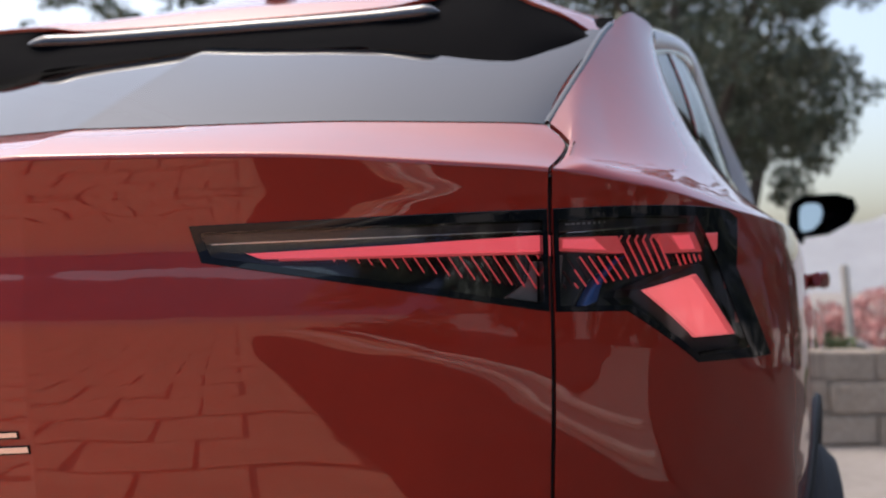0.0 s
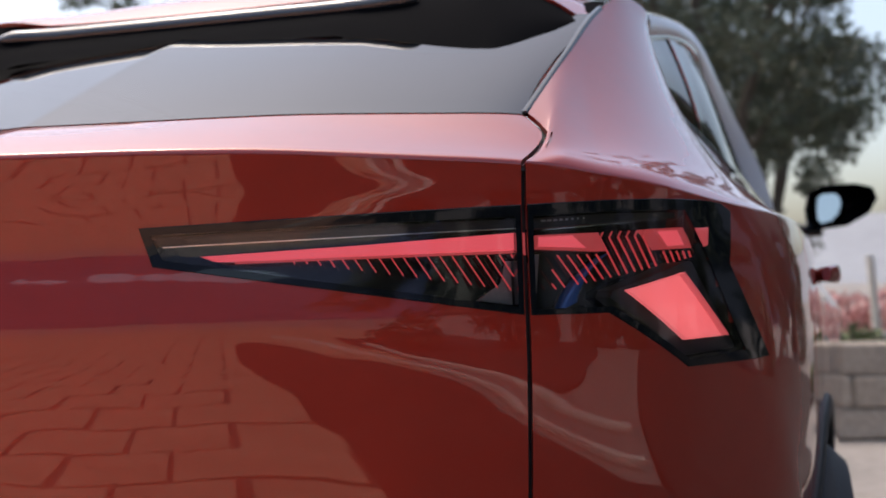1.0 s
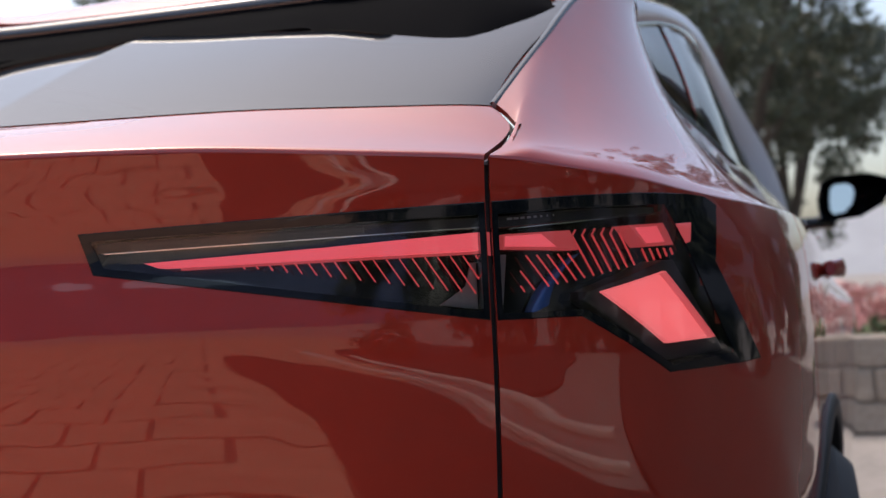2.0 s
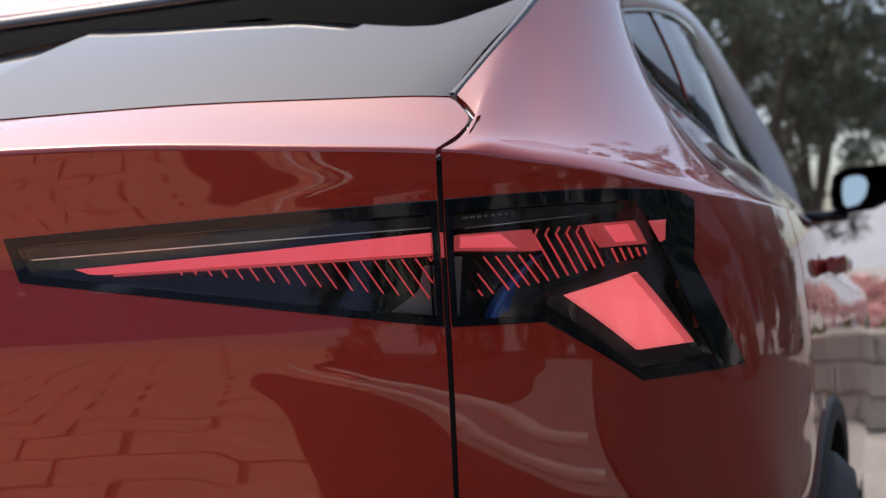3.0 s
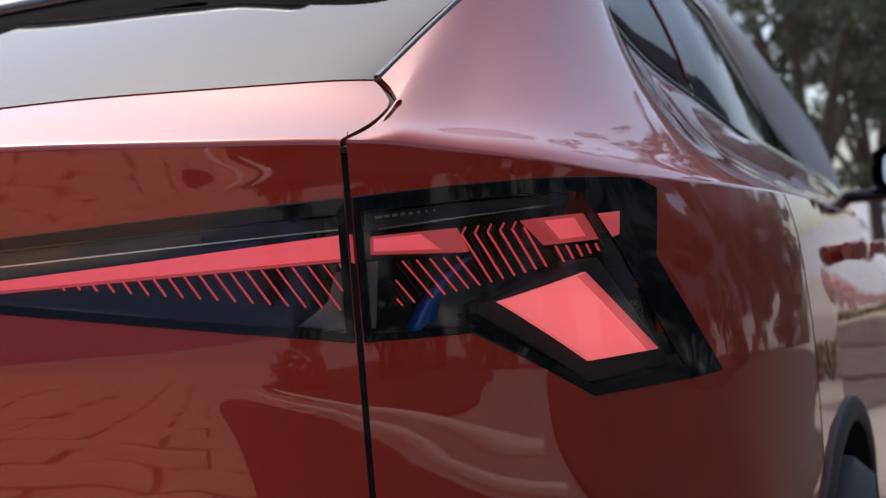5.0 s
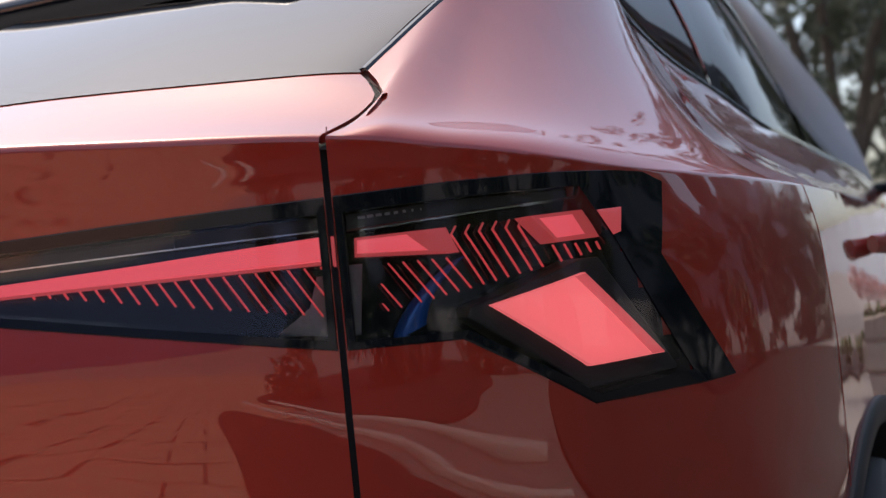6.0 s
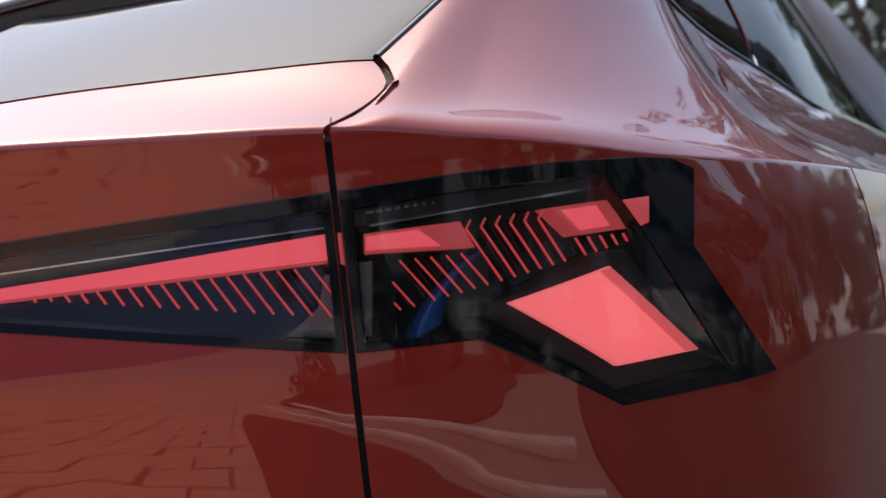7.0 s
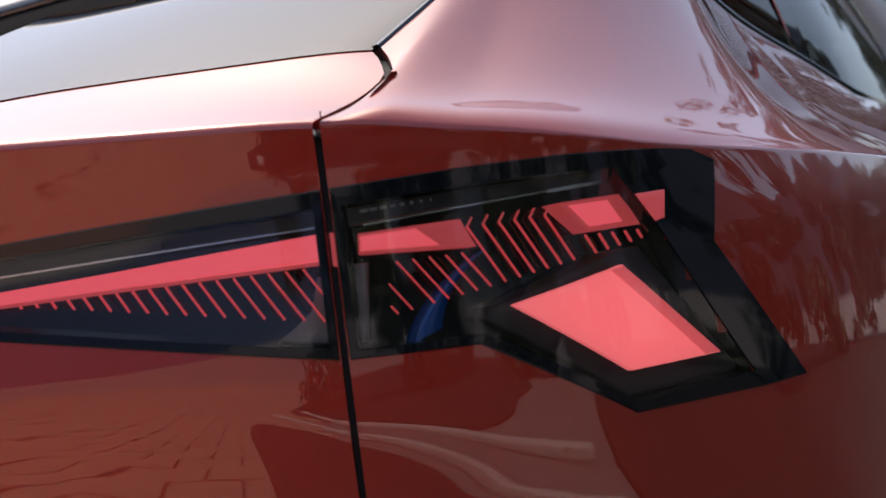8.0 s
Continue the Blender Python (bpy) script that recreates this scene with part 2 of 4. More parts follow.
SIDE_IN = [(0.5625, 0.9905), (0.6483, 0.9945), (0.7000, 0.9958), (0.7475, 0.9968), (0.7600, 0.9815), (0.7816, 0.9552), (0.8040, 0.9215), (0.8268, 0.8883), (0.8560, 0.8465), (0.7475, 0.8412), (0.6435, 0.9000), (0.5625, 0.9005)]


def inside(poly, s, z):
    """Whether points (s, z) lie in a polygon."""
    hit = np.zeros(np.shape(s), bool)
    for (a, b), (c, d) in zip(poly, poly[1:] + poly[:1]):
        cross = (b > z) != (d > z)
        hit ^= cross & (s < (c - a) * (z - b) / ((d - b) or 1e-9) + a)
    return hit


def grown(poly, s, z, d):
    """Whether points (s, z) lie in a polygon or nearer to it than d."""
    hit = inside(poly, s, z)
    for (a, b), (c, e) in zip(poly, poly[1:] + poly[:1]):
        ll = (c - a) ** 2 + (e - b) ** 2
        k = np.clip(((s - a) * (c - a) + (z - b) * (e - b)) / ll, 0, 1)
        hit |= (s - a - k * (c - a)) ** 2 + (z - b - k * (e - b)) ** 2 < d * d
    return hit


def wrap(bm, side, step=0.016):
    """Slices a mesh built in (plan length, height, out) and lays it on the body."""
    bmesh.ops.triangulate(bm, faces=bm.faces[:], ngon_method="EAR_CLIP")
    lo, hi = min(v.co.x for v in bm.verts), max(v.co.x for v in bm.verts)
    for x in np.arange(math.ceil(lo / step) * step, hi, step):
        bmesh.ops.bisect_plane(bm, geom=bm.verts[:] + bm.edges[:] + bm.faces[:], plane_co=(x, 0, 0), plane_no=(1, 0, 0), dist=1e-6)
    lo, hi = min(v.co.y for v in bm.verts), max(v.co.y for v in bm.verts)
    for y in np.arange(math.ceil(lo / 0.012) * 0.012, hi, 0.012):
        bmesh.ops.bisect_plane(bm, geom=bm.verts[:] + bm.edges[:] + bm.faces[:], plane_co=(0, y, 0), plane_no=(0, 1, 0), dist=1e-6)
    co = np.array([v.co for v in bm.verts])
    p = body(co[:, 0], co[:, 1], co[:, 2])
    p[:, 0] *= side
    for v, q in zip(bm.verts, p):
        v.co = q
    bmesh.ops.recalc_face_normals(bm, faces=bm.faces)
    return bm


def prism(poly, back, front, side, bevel=0.0):
    bm = bmesh.new()
    lo = [bm.verts.new((s, z, back)) for s, z in poly]
    hi = [bm.verts.new((s, z, front)) for s, z in poly]
    top = bm.faces.new(hi)
    bm.faces.new(lo[::-1])
    for i in range(len(poly)):
        j = (i + 1) % len(poly)
        bm.faces.new((lo[i], lo[j], hi[j], hi[i]))
    if bevel:
        bmesh.ops.bevel(bm, geom=list(top.edges), offset=bevel, segments=2, affect="EDGES", profile=0.5)
    return wrap(bm, side)


def ring(outer, inner, back, front, side, lip=0.0024):
    """A frame between two outlines of as many corners, with a softened outer rim."""
    bm = bmesh.new()
    n = len(outer)
    soft = [tuple(np.array(p) + (np.array(q) - np.array(p)) * min(1, lip / (np.linalg.norm(np.array(q) - np.array(p)) + 1e-9))) for p, q in zip(outer, inner)]
    loops = [[bm.verts.new((s, z, o)) for s, z in poly] for poly, o in ((outer, back), (outer, front - lip), (soft, front), (inner, front), (inner, back))]
    for a, b in zip(loops, loops[1:]):
        for i in range(n):
            j = (i + 1) % n
            bm.faces.new((a[i], a[j], b[j], b[i]))
    bm.faces.new(loops[4])
    return wrap(bm, side)


def sheet(poly, out, side):
    bm = bmesh.new()
    bm.faces.new([bm.verts.new((s, z, out)) for s, z in poly])
    wrap(bm, side)
    bm.normal_update()
    if sum(f.normal.dot(f.calc_center_median() - Vector((0, 1.2, 0.93))) for f in bm.faces) < 0:
        bmesh.ops.reverse_faces(bm, faces=bm.faces[:])
    return bm


def bar(a, b, wide, back, front, side):
    """A straight thin bar from a to b."""
    d = np.array(b) - np.array(a)
    n = np.array([-d[1], d[0]]) / np.linalg.norm(d) * wide / 2
    return prism([tuple(np.array(a) + n), tuple(np.array(b) + n), tuple(np.array(b) - n), tuple(np.array(a) - n)], back, front, side)


def no_shadow(ob):
    ob.visible_shadow = False
    return ob


def lower_z(v, s):
    """Heights from the foot of a panel (v=0) to its crease (v=1)."""
    top = lip_z(s)
    return np.where(v <= 0.5, 0.34 + (0.80 - 0.34) * v * 2, 0.80 + (top - 0.80) * (v - 0.5) * 2)


vv = np.r_[np.linspace(0, 0.5, 24), np.linspace(0.5, 1, 61)[1:]]


LEDGE_Z = curve1([(0, 0), (0.35, 0.23), (0.69, 0.55), (0.85, 0.77), (1, 1)])


def seam_bulge(b):
    """Sideways swing of the shut line between the crease (b=0) and the window corner (b=1)."""
    return curve1([(0, 0), (0.25, 0.003), (0.5, 0.007), (0.66, 0.008), (0.85, -0.004), (1, -0.020)])(b)


def soften(rows, lower_n, r=0.005):
    """Rounds the fold between the first lower_n rows and the rest."""
    a, c, lip = rows[lower_n - 2], rows[lower_n], rows[lower_n - 1]
    ua, uc = a - lip, c - lip
    pa = lip + ua / np.linalg.norm(ua, axis=-1, keepdims=True) * r
    pc = lip + uc / np.linalg.norm(uc, axis=-1, keepdims=True) * r
    mids = [pa * (1 - k) ** 2 + lip * 2 * k * (1 - k) + pc * k * k for k in (0, 0.25, 0.5, 0.75, 1)]
    return np.concatenate([rows[: lower_n - 1], mids, rows[lower_n:]])


# ---- tailgate ----
uu = np.linspace(-1, 1, 241)
U, V = np.meshgrid(uu, vv)
s_tail = np.abs(U) * (S_SEAM - GAP)
z_tail = lower_z(V, s_tail)
low = body(s_tail, z_tail)
up = []
for b in np.linspace(0, 1, 12)[1:]:
    base = low[-1]
    x = base[:, 0] + np.abs(uu) ** 8 * seam_bulge(b)
    w = 1 - (x / 0.54) ** 2
    up.append(np.stack([x, base[:, 1] + b * (0.124 - 0.004 * w), base[:, 2] + (LEDGE_Z(b) * (1 - w) + b * w) * (0.064 - 0.020 * w) + 0.003 * w * np.sin(math.pi * b)], -1))
rows = np.concatenate([low, np.array(up)])
glass_foot = rows[-1].copy()
keep = np.ones((len(rows) + 4, len(uu)), bool)
zc, sc = (z_tail[:-1, :-1] + z_tail[1:, 1:]) / 2, (s_tail[:-1, :-1] + s_tail[1:, 1:]) / 2
keep[: len(vv) - 1, : len(uu) - 1] = ~grown(TAIL_IN, sc, zc, 0.0022)
rows = soften(rows, len(vv))
rows[..., 0] *= np.where(uu < 0, -1, 1)
tailgate = grid_mesh("tailgate", rows, PAINT, car, "glossy red tailgate skin with a sharp ledge", skirt=0.007, keep=keep)

# rear window, its foot on the ledge
grid = []
for b in np.linspace(0, 1, 26):
    top_x = uu * (0.521 + 0.051 * b)
    w = 1 - uu**2
    foot = glass_foot.copy()
    foot[:, 0] *= np.where(uu < 0, -1, 1)
    y = foot[:, 1] + b * (0.330 + 0.070 * w)
    z = foot[:, 2] + 0.001 + b * (0.176 + 0.006 * w) + 0.003 * np.sin(math.pi * b)
    grid.append(np.stack([foot[:, 0] * (1 - b) + top_x * b, y, z], -1))
window = grid_mesh("rear_window", np.array(grid), GLASS_DARK, car, "sky-reflecting dark rear window", skirt=0.004)

# letters on the tailgate, of which one end shows
for a, b, wide in [((-0.075, 0.7575), (-0.006, 0.7615), 0.006), ((-0.060, 0.775), (-0.018, 0.777), 0.005)]:
    for name, extra, front, mat in (("badge_rim", 0.0035, 0.0012, GLOSS_BLACK), ("badge_bar", 0.0, 0.0022, CHROME)):
        a2, b2 = (abs(a[0]) + extra * 0.4, a[1]), (abs(b[0]) - extra * 0.4, b[1])
        part(name, bar(a2, b2, wide + extra, -0.002, front, -1), mat, tailgate)

# ---- rear and side upper surface: from the crease to window and roof ----
TOP_PTS = [(0.523, 0.128, 1.109), (0.545, 0.285, 1.199), (0.568, 0.45, 1.289), (0.594, 0.55, 1.327), (0.617, 0.615, 1.314), (0.615, 0.645, 1.258), (0.634, 0.76, 1.207), (0.684, 0.97, 1.158), (0.724, 1.12, 1.122), (0.756, 1.60, 1.116), (0.81, 2.4, 1.10), (0.845, 2.78, 1.065)]
TT = np.r_[0, np.cumsum(np.linalg.norm(np.diff(np.array(TOP_PTS), axis=0), axis=1))]
TOP_XYZ = [curve1([(t, p[k]) for t, p in zip(TT, TOP_PTS)]) for k in range(3)]


def TOP(q):
    """The edge of rear window, roof and side windows."""
    return np.stack([f(q) for f in TOP_XYZ], -1)


FOOT = [S_SEAM, S_SEAM + 0.055, S_SEAM + 0.13, S_SEAM + 0.23, s_at(0.79, 0.36), s_at(0.800, 0.42), s_at(0.825, 0.57), s_at(0.848, 0.86), s_at(0.862, 1.10), s_at(0.883, 1.60), s_at(0.898, 2.4), s_at(0.895, 2.78)]
FOOT_S = curve1(list(zip(TT, FOOT)))
Q_BACK, Q_DOOR = TT[5], TT[7]


def upper(q, b, out=0.0):
    """Shoulder and pillar: q along, b from the crease (0) to the upper edge (1)."""
    q, b = np.broadcast_arrays(np.asarray(q, float), np.asarray(b, float))
    s = FOOT_S(q) + GAP
    lo, hi = body(s, lip_z(s)), TOP(q)
    k = smooth(0.02, 0.30, q)[..., None]
    ctrl = lo + (hi - lo) * (np.array([0.5, 0.5, 0.5]) * (1 - k) + np.array([0.62, 0.50, 0.30]) * k)
    bb = b[..., None]
    p = lo * (1 - bb) ** 2 + 2 * ctrl * bb * (1 - bb) + hi * bb * bb
    near = np.clip(1 - q / 0.25, 0, 1) ** 3
    p[..., 0] += near * (seam_bulge(b) + 0.020 * b) + 0.0020 * np.clip(1 - q / 0.06, 0, 1) * smooth(0, 0.15, b)
    p[..., 2] += near * (LEDGE_Z(b) - b) * 0.064
    # the crease starts crisp at the shut line and rounds off along the shoulder
    round_off = 0.30 * smooth(0.01, 0.14, q) * smooth(0.62, 0.42, q) * b * np.exp(-b / 0.05)
    p[..., 2] += round_off * 0.97
    p[..., 0] += round_off * 0.10
    p[..., 2] += out
    return p


UP_B = np.r_[0.006, 0.012, 0.02, 0.03, 0.042, 0.058, 0.078, np.linspace(0.1, 1, 28)]


def side_piece(name, q0, q1, parent, label, side, hole=None, arches=()):
    """A body panel of the flank from the sill over the crease to its upper edge."""
    n = max(12, int((q1 - q0) / 0.008)) if q1 < 1.0 else max(30, int((q1 - q0) / 0.02))
    qs = np.linspace(q0, q1, n)
    S = FOOT_S(qs) + GAP
    SS, VV = np.meshgrid(S, vv)
    Z = lower_z(VV, SS)
    g = body(SS, Z)
    up = np.array([upper(qs, b) for b in UP_B])
    weight = np.abs(np.sin(math.pi * UP_B))[:, None, None] ** 0.5
    for _ in range(80):
        mean = up.copy()
        mean[:, 1:-1] = 0.25 * up[:, :-2] + 0.5 * up[:, 1:-1] + 0.25 * up[:, 2:]
        up = up + (mean - up) * weight * smooth(0.25, 0.4, qs)[None, :, None]
    rows = np.concatenate([g, up])
    k = np.ones((len(rows) + 4, n), bool)
    zc, sc = (Z[:-1, :-1] + Z[1:, 1:]) / 2, (SS[:-1, :-1] + SS[1:, 1:]) / 2
    yc = (g[:-1, :-1, 1] + g[1:, 1:, 1]) / 2
    cut = grown(hole, sc, zc, 0.0042) if hole else np.zeros(sc.shape, bool)
    for ay in arches:
        cut |= (yc - ay) ** 2 + (zc - 0.335) ** 2 < 0.40**2
    k[: len(vv) - 1, : n - 1] = ~cut
    rows = soften(rows, len(vv), 0.0025)
    rows[..., 0] *= side
    return grid_mesh(name, rows, PAINT, parent, label, skirt=0.006, keep=k, flip=side < 0)


RAIL, RT = cubic([(0.617, 0.62, 1.316), (0.655, 1.1, 1.385), (0.685, 1.7, 1.395), (0.735, 2.25, 1.33), (0.80, 2.65, 1.20), (0.832, 2.85, 1.075)])
WTOP, WT = cubic([(0.608, 0.66, 1.290), (0.630, 0.85, 1.328), (0.652, 1.05, 1.352), (0.661, 1.5, 1.360), (0.668, 1.9, 1.316), (0.690, 2.2, 1.24), (0.75, 2.5, 1.13), (0.80, 2.80, 1.07)])
AXLES = (0.80, 3.28)
SIDE_HOLE = SIDE_IN

for side in (1, -1):
    quarter = side_piece("quarter_panel", 0.0, TT[6], car, "glossy red rear quarter panel flowing into the pillar", side, SIDE_HOLE, (AXLES[0],))
    rear_door = side_piece("rear_door", TT[6] + 0.005, TT[9], car, "glossy red rear door", side, None, (AXLES[0],))
    front_door = side_piece("front_door", TT[9] + 0.005, TT[11], car, "glossy red front door", side, None, (AXLES[1],))
    # front wing
    S = np.linspace(s_at(0.895, 2.785), S_END, 40)
    SS, VV = np.meshgrid(S, vv[::2])
    Z = lower_z(VV, SS)
    g = body(SS, Z)
    k = np.ones((len(g), len(S)), bool)
    yc, zc = g[:-1, :-1, 1], Z[:-1, :-1]
    k[:-1, :-1] = (yc - AXLES[1]) ** 2 + (zc - 0.335) ** 2 > 0.40**2
    g[..., 0] *= side
    grid_mesh("front_wing", g, PAINT, car, flip=side < 0, keep=k)

    # dark rubber behind the shut line, from the sill to the window corner
    zs = np.linspace(0.36, 1.037, 60)
    left, right = body(np.full(60, S_SEAM - 0.009), zs, -0.008), body(np.full(60, S_SEAM + 0.010), zs, -0.008)
    mid = np.stack([left, right], 1)
    bs = np.linspace(0, 1, 16)
    q = np.array([upper(0.0, b, -0.0055) for b in bs])
    edge = np.stack([q - (0.008, 0, 0.003), q + (0.001, 0.001, -0.004)], 1)
    g = np.concatenate([mid, edge])
    g[..., 0] *= side
    grid_mesh("shut_line_seal", g, RUBBER, car, flip=side < 0)
    # black strip along the window's edge
    qs = np.linspace(0.0, TT[2] + 0.01, 40)
    e = TOP(qs)
    off = np.array([0.0035, 0, 0])
    g = np.stack([e - off * 1.6 + (0, 0, 0.002), e - off * 0.8 + (0, 0, 0.003), e + (0, 0, 0.0025), e + off * 0.5 + (0, 0, -0.002)], 1)
    g[..., 0] *= side
    grid_mesh("window_trim", g, GLOSS_BLACK, car, flip=side < 0)

    # ---- tail lamp on the lid ----
    lid_lamp = part("tail_lamp", ring(TAIL_OUT, TAIL_IN, -0.034, 0.0012, side), GLOSS_BLACK, car, "slim wedge-shaped tail lamp with black housing, lit red")
    part("channel", prism([(0.193, 0.9730), (0.5455, 0.9800), (0.5455, 0.9885), (0.193, 0.9820)], -0.034, -0.010, side), SATIN, lid_lamp)
    part("grey_strip", prism([(0.225, 0.9735), (0.44, 0.9778), (0.44, 0.9845), (0.225, 0.9805)], -0.012, -0.0085, side), CHANNEL, lid_lamp)
    part("bright_line", bar((0.20, 0.9722), (0.545, 0.9792), 0.0010, -0.012, -0.0075, side), CHROME, lid_lamp, "thin chrome line")
    part("light_bar", prism([(0.236, 0.9622), (0.40, 0.9680), (0.5455, 0.9752), (0.5455, 0.9585), (0.30, 0.9562), (0.250, 0.9568)], -0.034, -0.010, side, 0.0012), RED_LIT, lid_lamp, "glowing red wedge light bar")
    part("lower_rim", bar((0.27, 0.9552), (0.5455, 0.9568), 0.0022, -0.03, -0.012, side), RED_DIM, lid_lamp)
    for i in range(19):
        s0 = 0.327 + 0.0120 * i
        length = 1.10 * (0.0010 + 0.1474 * (s0 - 0.3308)) / 0.904
        length = max(0.0022, min(length, (0.5452 - s0) / 0.65))
        part("fin", bar((s0, 0.9545), (s0 + 0.65 * length, 0.9545 - length), 0.0012, -0.0178, -0.016, side), FIN_LIT, lid_lamp)
    # pale shape drawn for the reflection on the cover near the seam
    part("inner_wall", prism([(0.507, 0.9100), (0.5440, 0.9050), (0.5440, 0.9480), (0.5390, 0.9480), (0.5330, 0.9260)], -0.030, -0.0215, side, 0.001), LENS_SHEEN, lid_lamp, "inner wall, pale lens reflection put into its colour")
    no_shadow(part("lens", sheet(TAIL_IN, 0.0002, side), CLEAR, lid_lamp, "clear lamp cover"))
    part("seam_reflector", prism([(S_SEAM - 0.0012, 0.9540), (S_SEAM + 0.0014, 0.9530), (S_SEAM + 0.0014, 0.9745), (S_SEAM - 0.0012, 0.9750)], -0.014, -0.006, side), RED_DIM, lid_lamp)

    # ---- tail lamp on the quarter panel ----
    lamp = part("tail_lamp", ring(SIDE_OUT, SIDE_IN, -0.036, 0.0012, side), GLOSS_BLACK, car, "angular hooked tail lamp with black housing, lit red")
    part("channel", prism([(0.5650, 0.9785), (0.70, 0.9868), (0.745, 0.9895), (0.745, 0.9950), (0.648, 0.9930), (0.5650, 0.9890)], -0.036, -0.010, side), SATIN, lamp)
    part("bright_line", bar((0.5747, 0.9772), (0.7000, 0.9854), 0.0011, -0.012, -0.0070, side), CHROME, lamp, "thin chrome line")
    part("bright_line", bar((0.7000, 0.9854), (0.7520, 0.9892), 0.0022, -0.012, -0.0070, side), CHROME, lamp, "thin chrome line")
    for i, w in enumerate((0.0080, 0.0070, 0.0062, 0.0055, 0.0045, 0.0034, 0.0022, 0.0016)):
        s0 = 0.5735 + 0.0066 * i
        part("print_bar", bar((s0, 0.9862 + 0.0003 * i), (s0 + w * 0.68, 0.9862 + 0.0003 * i + 0.0002), 0.0020, -0.011, -0.0098, side), PRINT, lamp, "small grey moulded bar")
    part("light_block", prism([(0.5700, 0.9725), (0.6388, 0.9742), (0.6477, 0.9555), (0.5690, 0.9592)], -0.034, -0.013, side, 0.001), RED_DIM, lamp, "dim red upper lamp block")
    part("light_core", prism([(0.5715, 0.9705), (0.6080, 0.9715), (0.6230, 0.9590), (0.5705, 0.9612)], -0.030, -0.0118, side, 0.001), RED_LIT, lamp, "bright red lamp block")
    part("light_block", prism([(0.7090, 0.9775), (0.7640, 0.9800), (0.7780, 0.9580), (0.7330, 0.9565)], -0.034, -0.012, side, 0.001), RED_DIM, lamp, "dim red outer lamp block")
    part("light_core", prism([(0.7172, 0.9752), (0.7500, 0.9765), (0.7610, 0.9612), (0.7320, 0.9598)], -0.030, -0.0108, side, 0.001), RED_LIT, lamp, "bright red lamp block")
    part("side_marker", prism([(0.7640, 0.9780), (0.7925, 0.9795), (0.7880, 0.9605), (0.7790, 0.9585)], -0.004, 0.0018, side, 0.0004), RED_DIM, lamp, "small red side marker")
    floor_z = lambda s: 0.918 + 0.156 * (s - 0.5844)
    starts = [(0.5860, 0.9245), (0.5865, 0.9385)] + [(0.5930 + 0.0113 * i, 0.9525) for i in range(5)]
    for s0, z0 in starts:
        length = (z0 - floor_z(s0)) / (1 + 0.76 * 0.156)
        part("fin", bar((s0, z0), (s0 + 0.76 * length, z0 - length), 0.0012, -0.0198, -0.018, side), FIN_LIT, lamp)
    for i in range(6):
        s0, z0 = 0.6440 + 0.0116 * i, 0.9690 + 0.0004 * i
        length = (z0 - floor_z(s0)) / (1 + 0.60 * 0.156)
        fin = part("fin", bar((s0, z0), (s0 + 0.60 * length, z0 - length), 0.0012, -0.0198, -0.018, side), FIN_LIT, lamp)
        part("fin_hook", bar((s0 - 0.0002, z0 - 0.0006), (s0 + 0.0042, z0 + 0.0056), 0.0012, -0.0198, -0.018, side), RED_DIM, fin)
    for i in range(5):
        s0 = 0.7310 + 0.0118 * i
        z0 = 0.9548
        length = max(0.003, (z0 - floor_z(s0)) / (1 + 0.6 * 0.156))
        part("fin", bar((s0, z0), (s0 + 0.60 * length, z0 - length), 0.0012, -0.0178, -0.016, side), FIN_LIT, lamp)
    bm = bmesh.new()
    prev = None
    for a in np.linspace(0, 1, 18):
        cs, cz, r0 = 0.606 + 0.016 * a + 0.034 * a * a, 0.9015 + 0.058 * a - 0.006 * a * a, 0.0145 - 0.0055 * a
        loop = [bm.verts.new((cs + r0 * math.cos(th), cz + 0.35 * r0 * math.cos(th), -0.0315 + 0.008 * math.sin(th))) for th in np.linspace(0, math.pi, 11)]
        if prev:
            for j in range(10):
                bm.faces.new((prev[j], prev[j + 1], loop[j + 1], loop[j]))
        prev = loop
    part("curved_reflector", wrap(bm, side, 0.05), BLUE_METAL, lamp, "curved dark blue mirror-finished reflector")
    part("panel_surround", prism([(0.6460, 0.9085), (0.6500, 0.9160), (0.7520, 0.9430), (0.7700, 0.9430), (0.8480, 0.8530), (0.8480, 0.8490), (0.7450, 0.8455)], -0.036, -0.0085, side, 0.002), SATIN, lamp, "satin dark grey lamp surround")
    panel = part("light_panel", prism([(0.6637, 0.9156), (0.7490, 0.9322), (0.8291, 0.8635), (0.7452, 0.8623)], -0.030, -0.0030, side, 0.0012), PINK_LIT, lamp, "glowing pinkish red angular light panel")
    part("panel_edge", prism([(0.7380, 0.9297), (0.7482, 0.9313), (0.8270, 0.8642), (0.8130, 0.8640)], -0.0045, -0.0022, side), PINK_DIM, panel)
    # inner wall by the seam, coloured as the cover's pale reflection
    part("inner_wall", prism([(0.5632, 0.9040), (0.5680, 0.9040), (0.5740, 0.9540), (0.5640, 0.9540)], -0.030, -0.0205, side, 0.001), LENS_SHEEN, lamp, "inner wall, pale lens reflection put into its colour")
    no_shadow(part("lens", sheet(SIDE_IN, 0.0002, side), CLEAR, lamp, "clear lamp cover"))

    # ---- side windows, leaning in under the roof's edge ----
    def pane(q0, q1, r0, r1, b0=0.0, b1=1.0, out=0.0, n=24):
        qb, qt = np.linspace(q0, q1, n), np.linspace(r0, r1, n)
        lo, hi = TOP(qb), WTOP(qt)
        rows = []
        for b in np.linspace(b0, b1, 12):
            p = lo * (1 - b) + hi * b
            p[:, 0] += 0.006 * math.sin(math.pi * b) + out - 0.004
            rows.append(p)
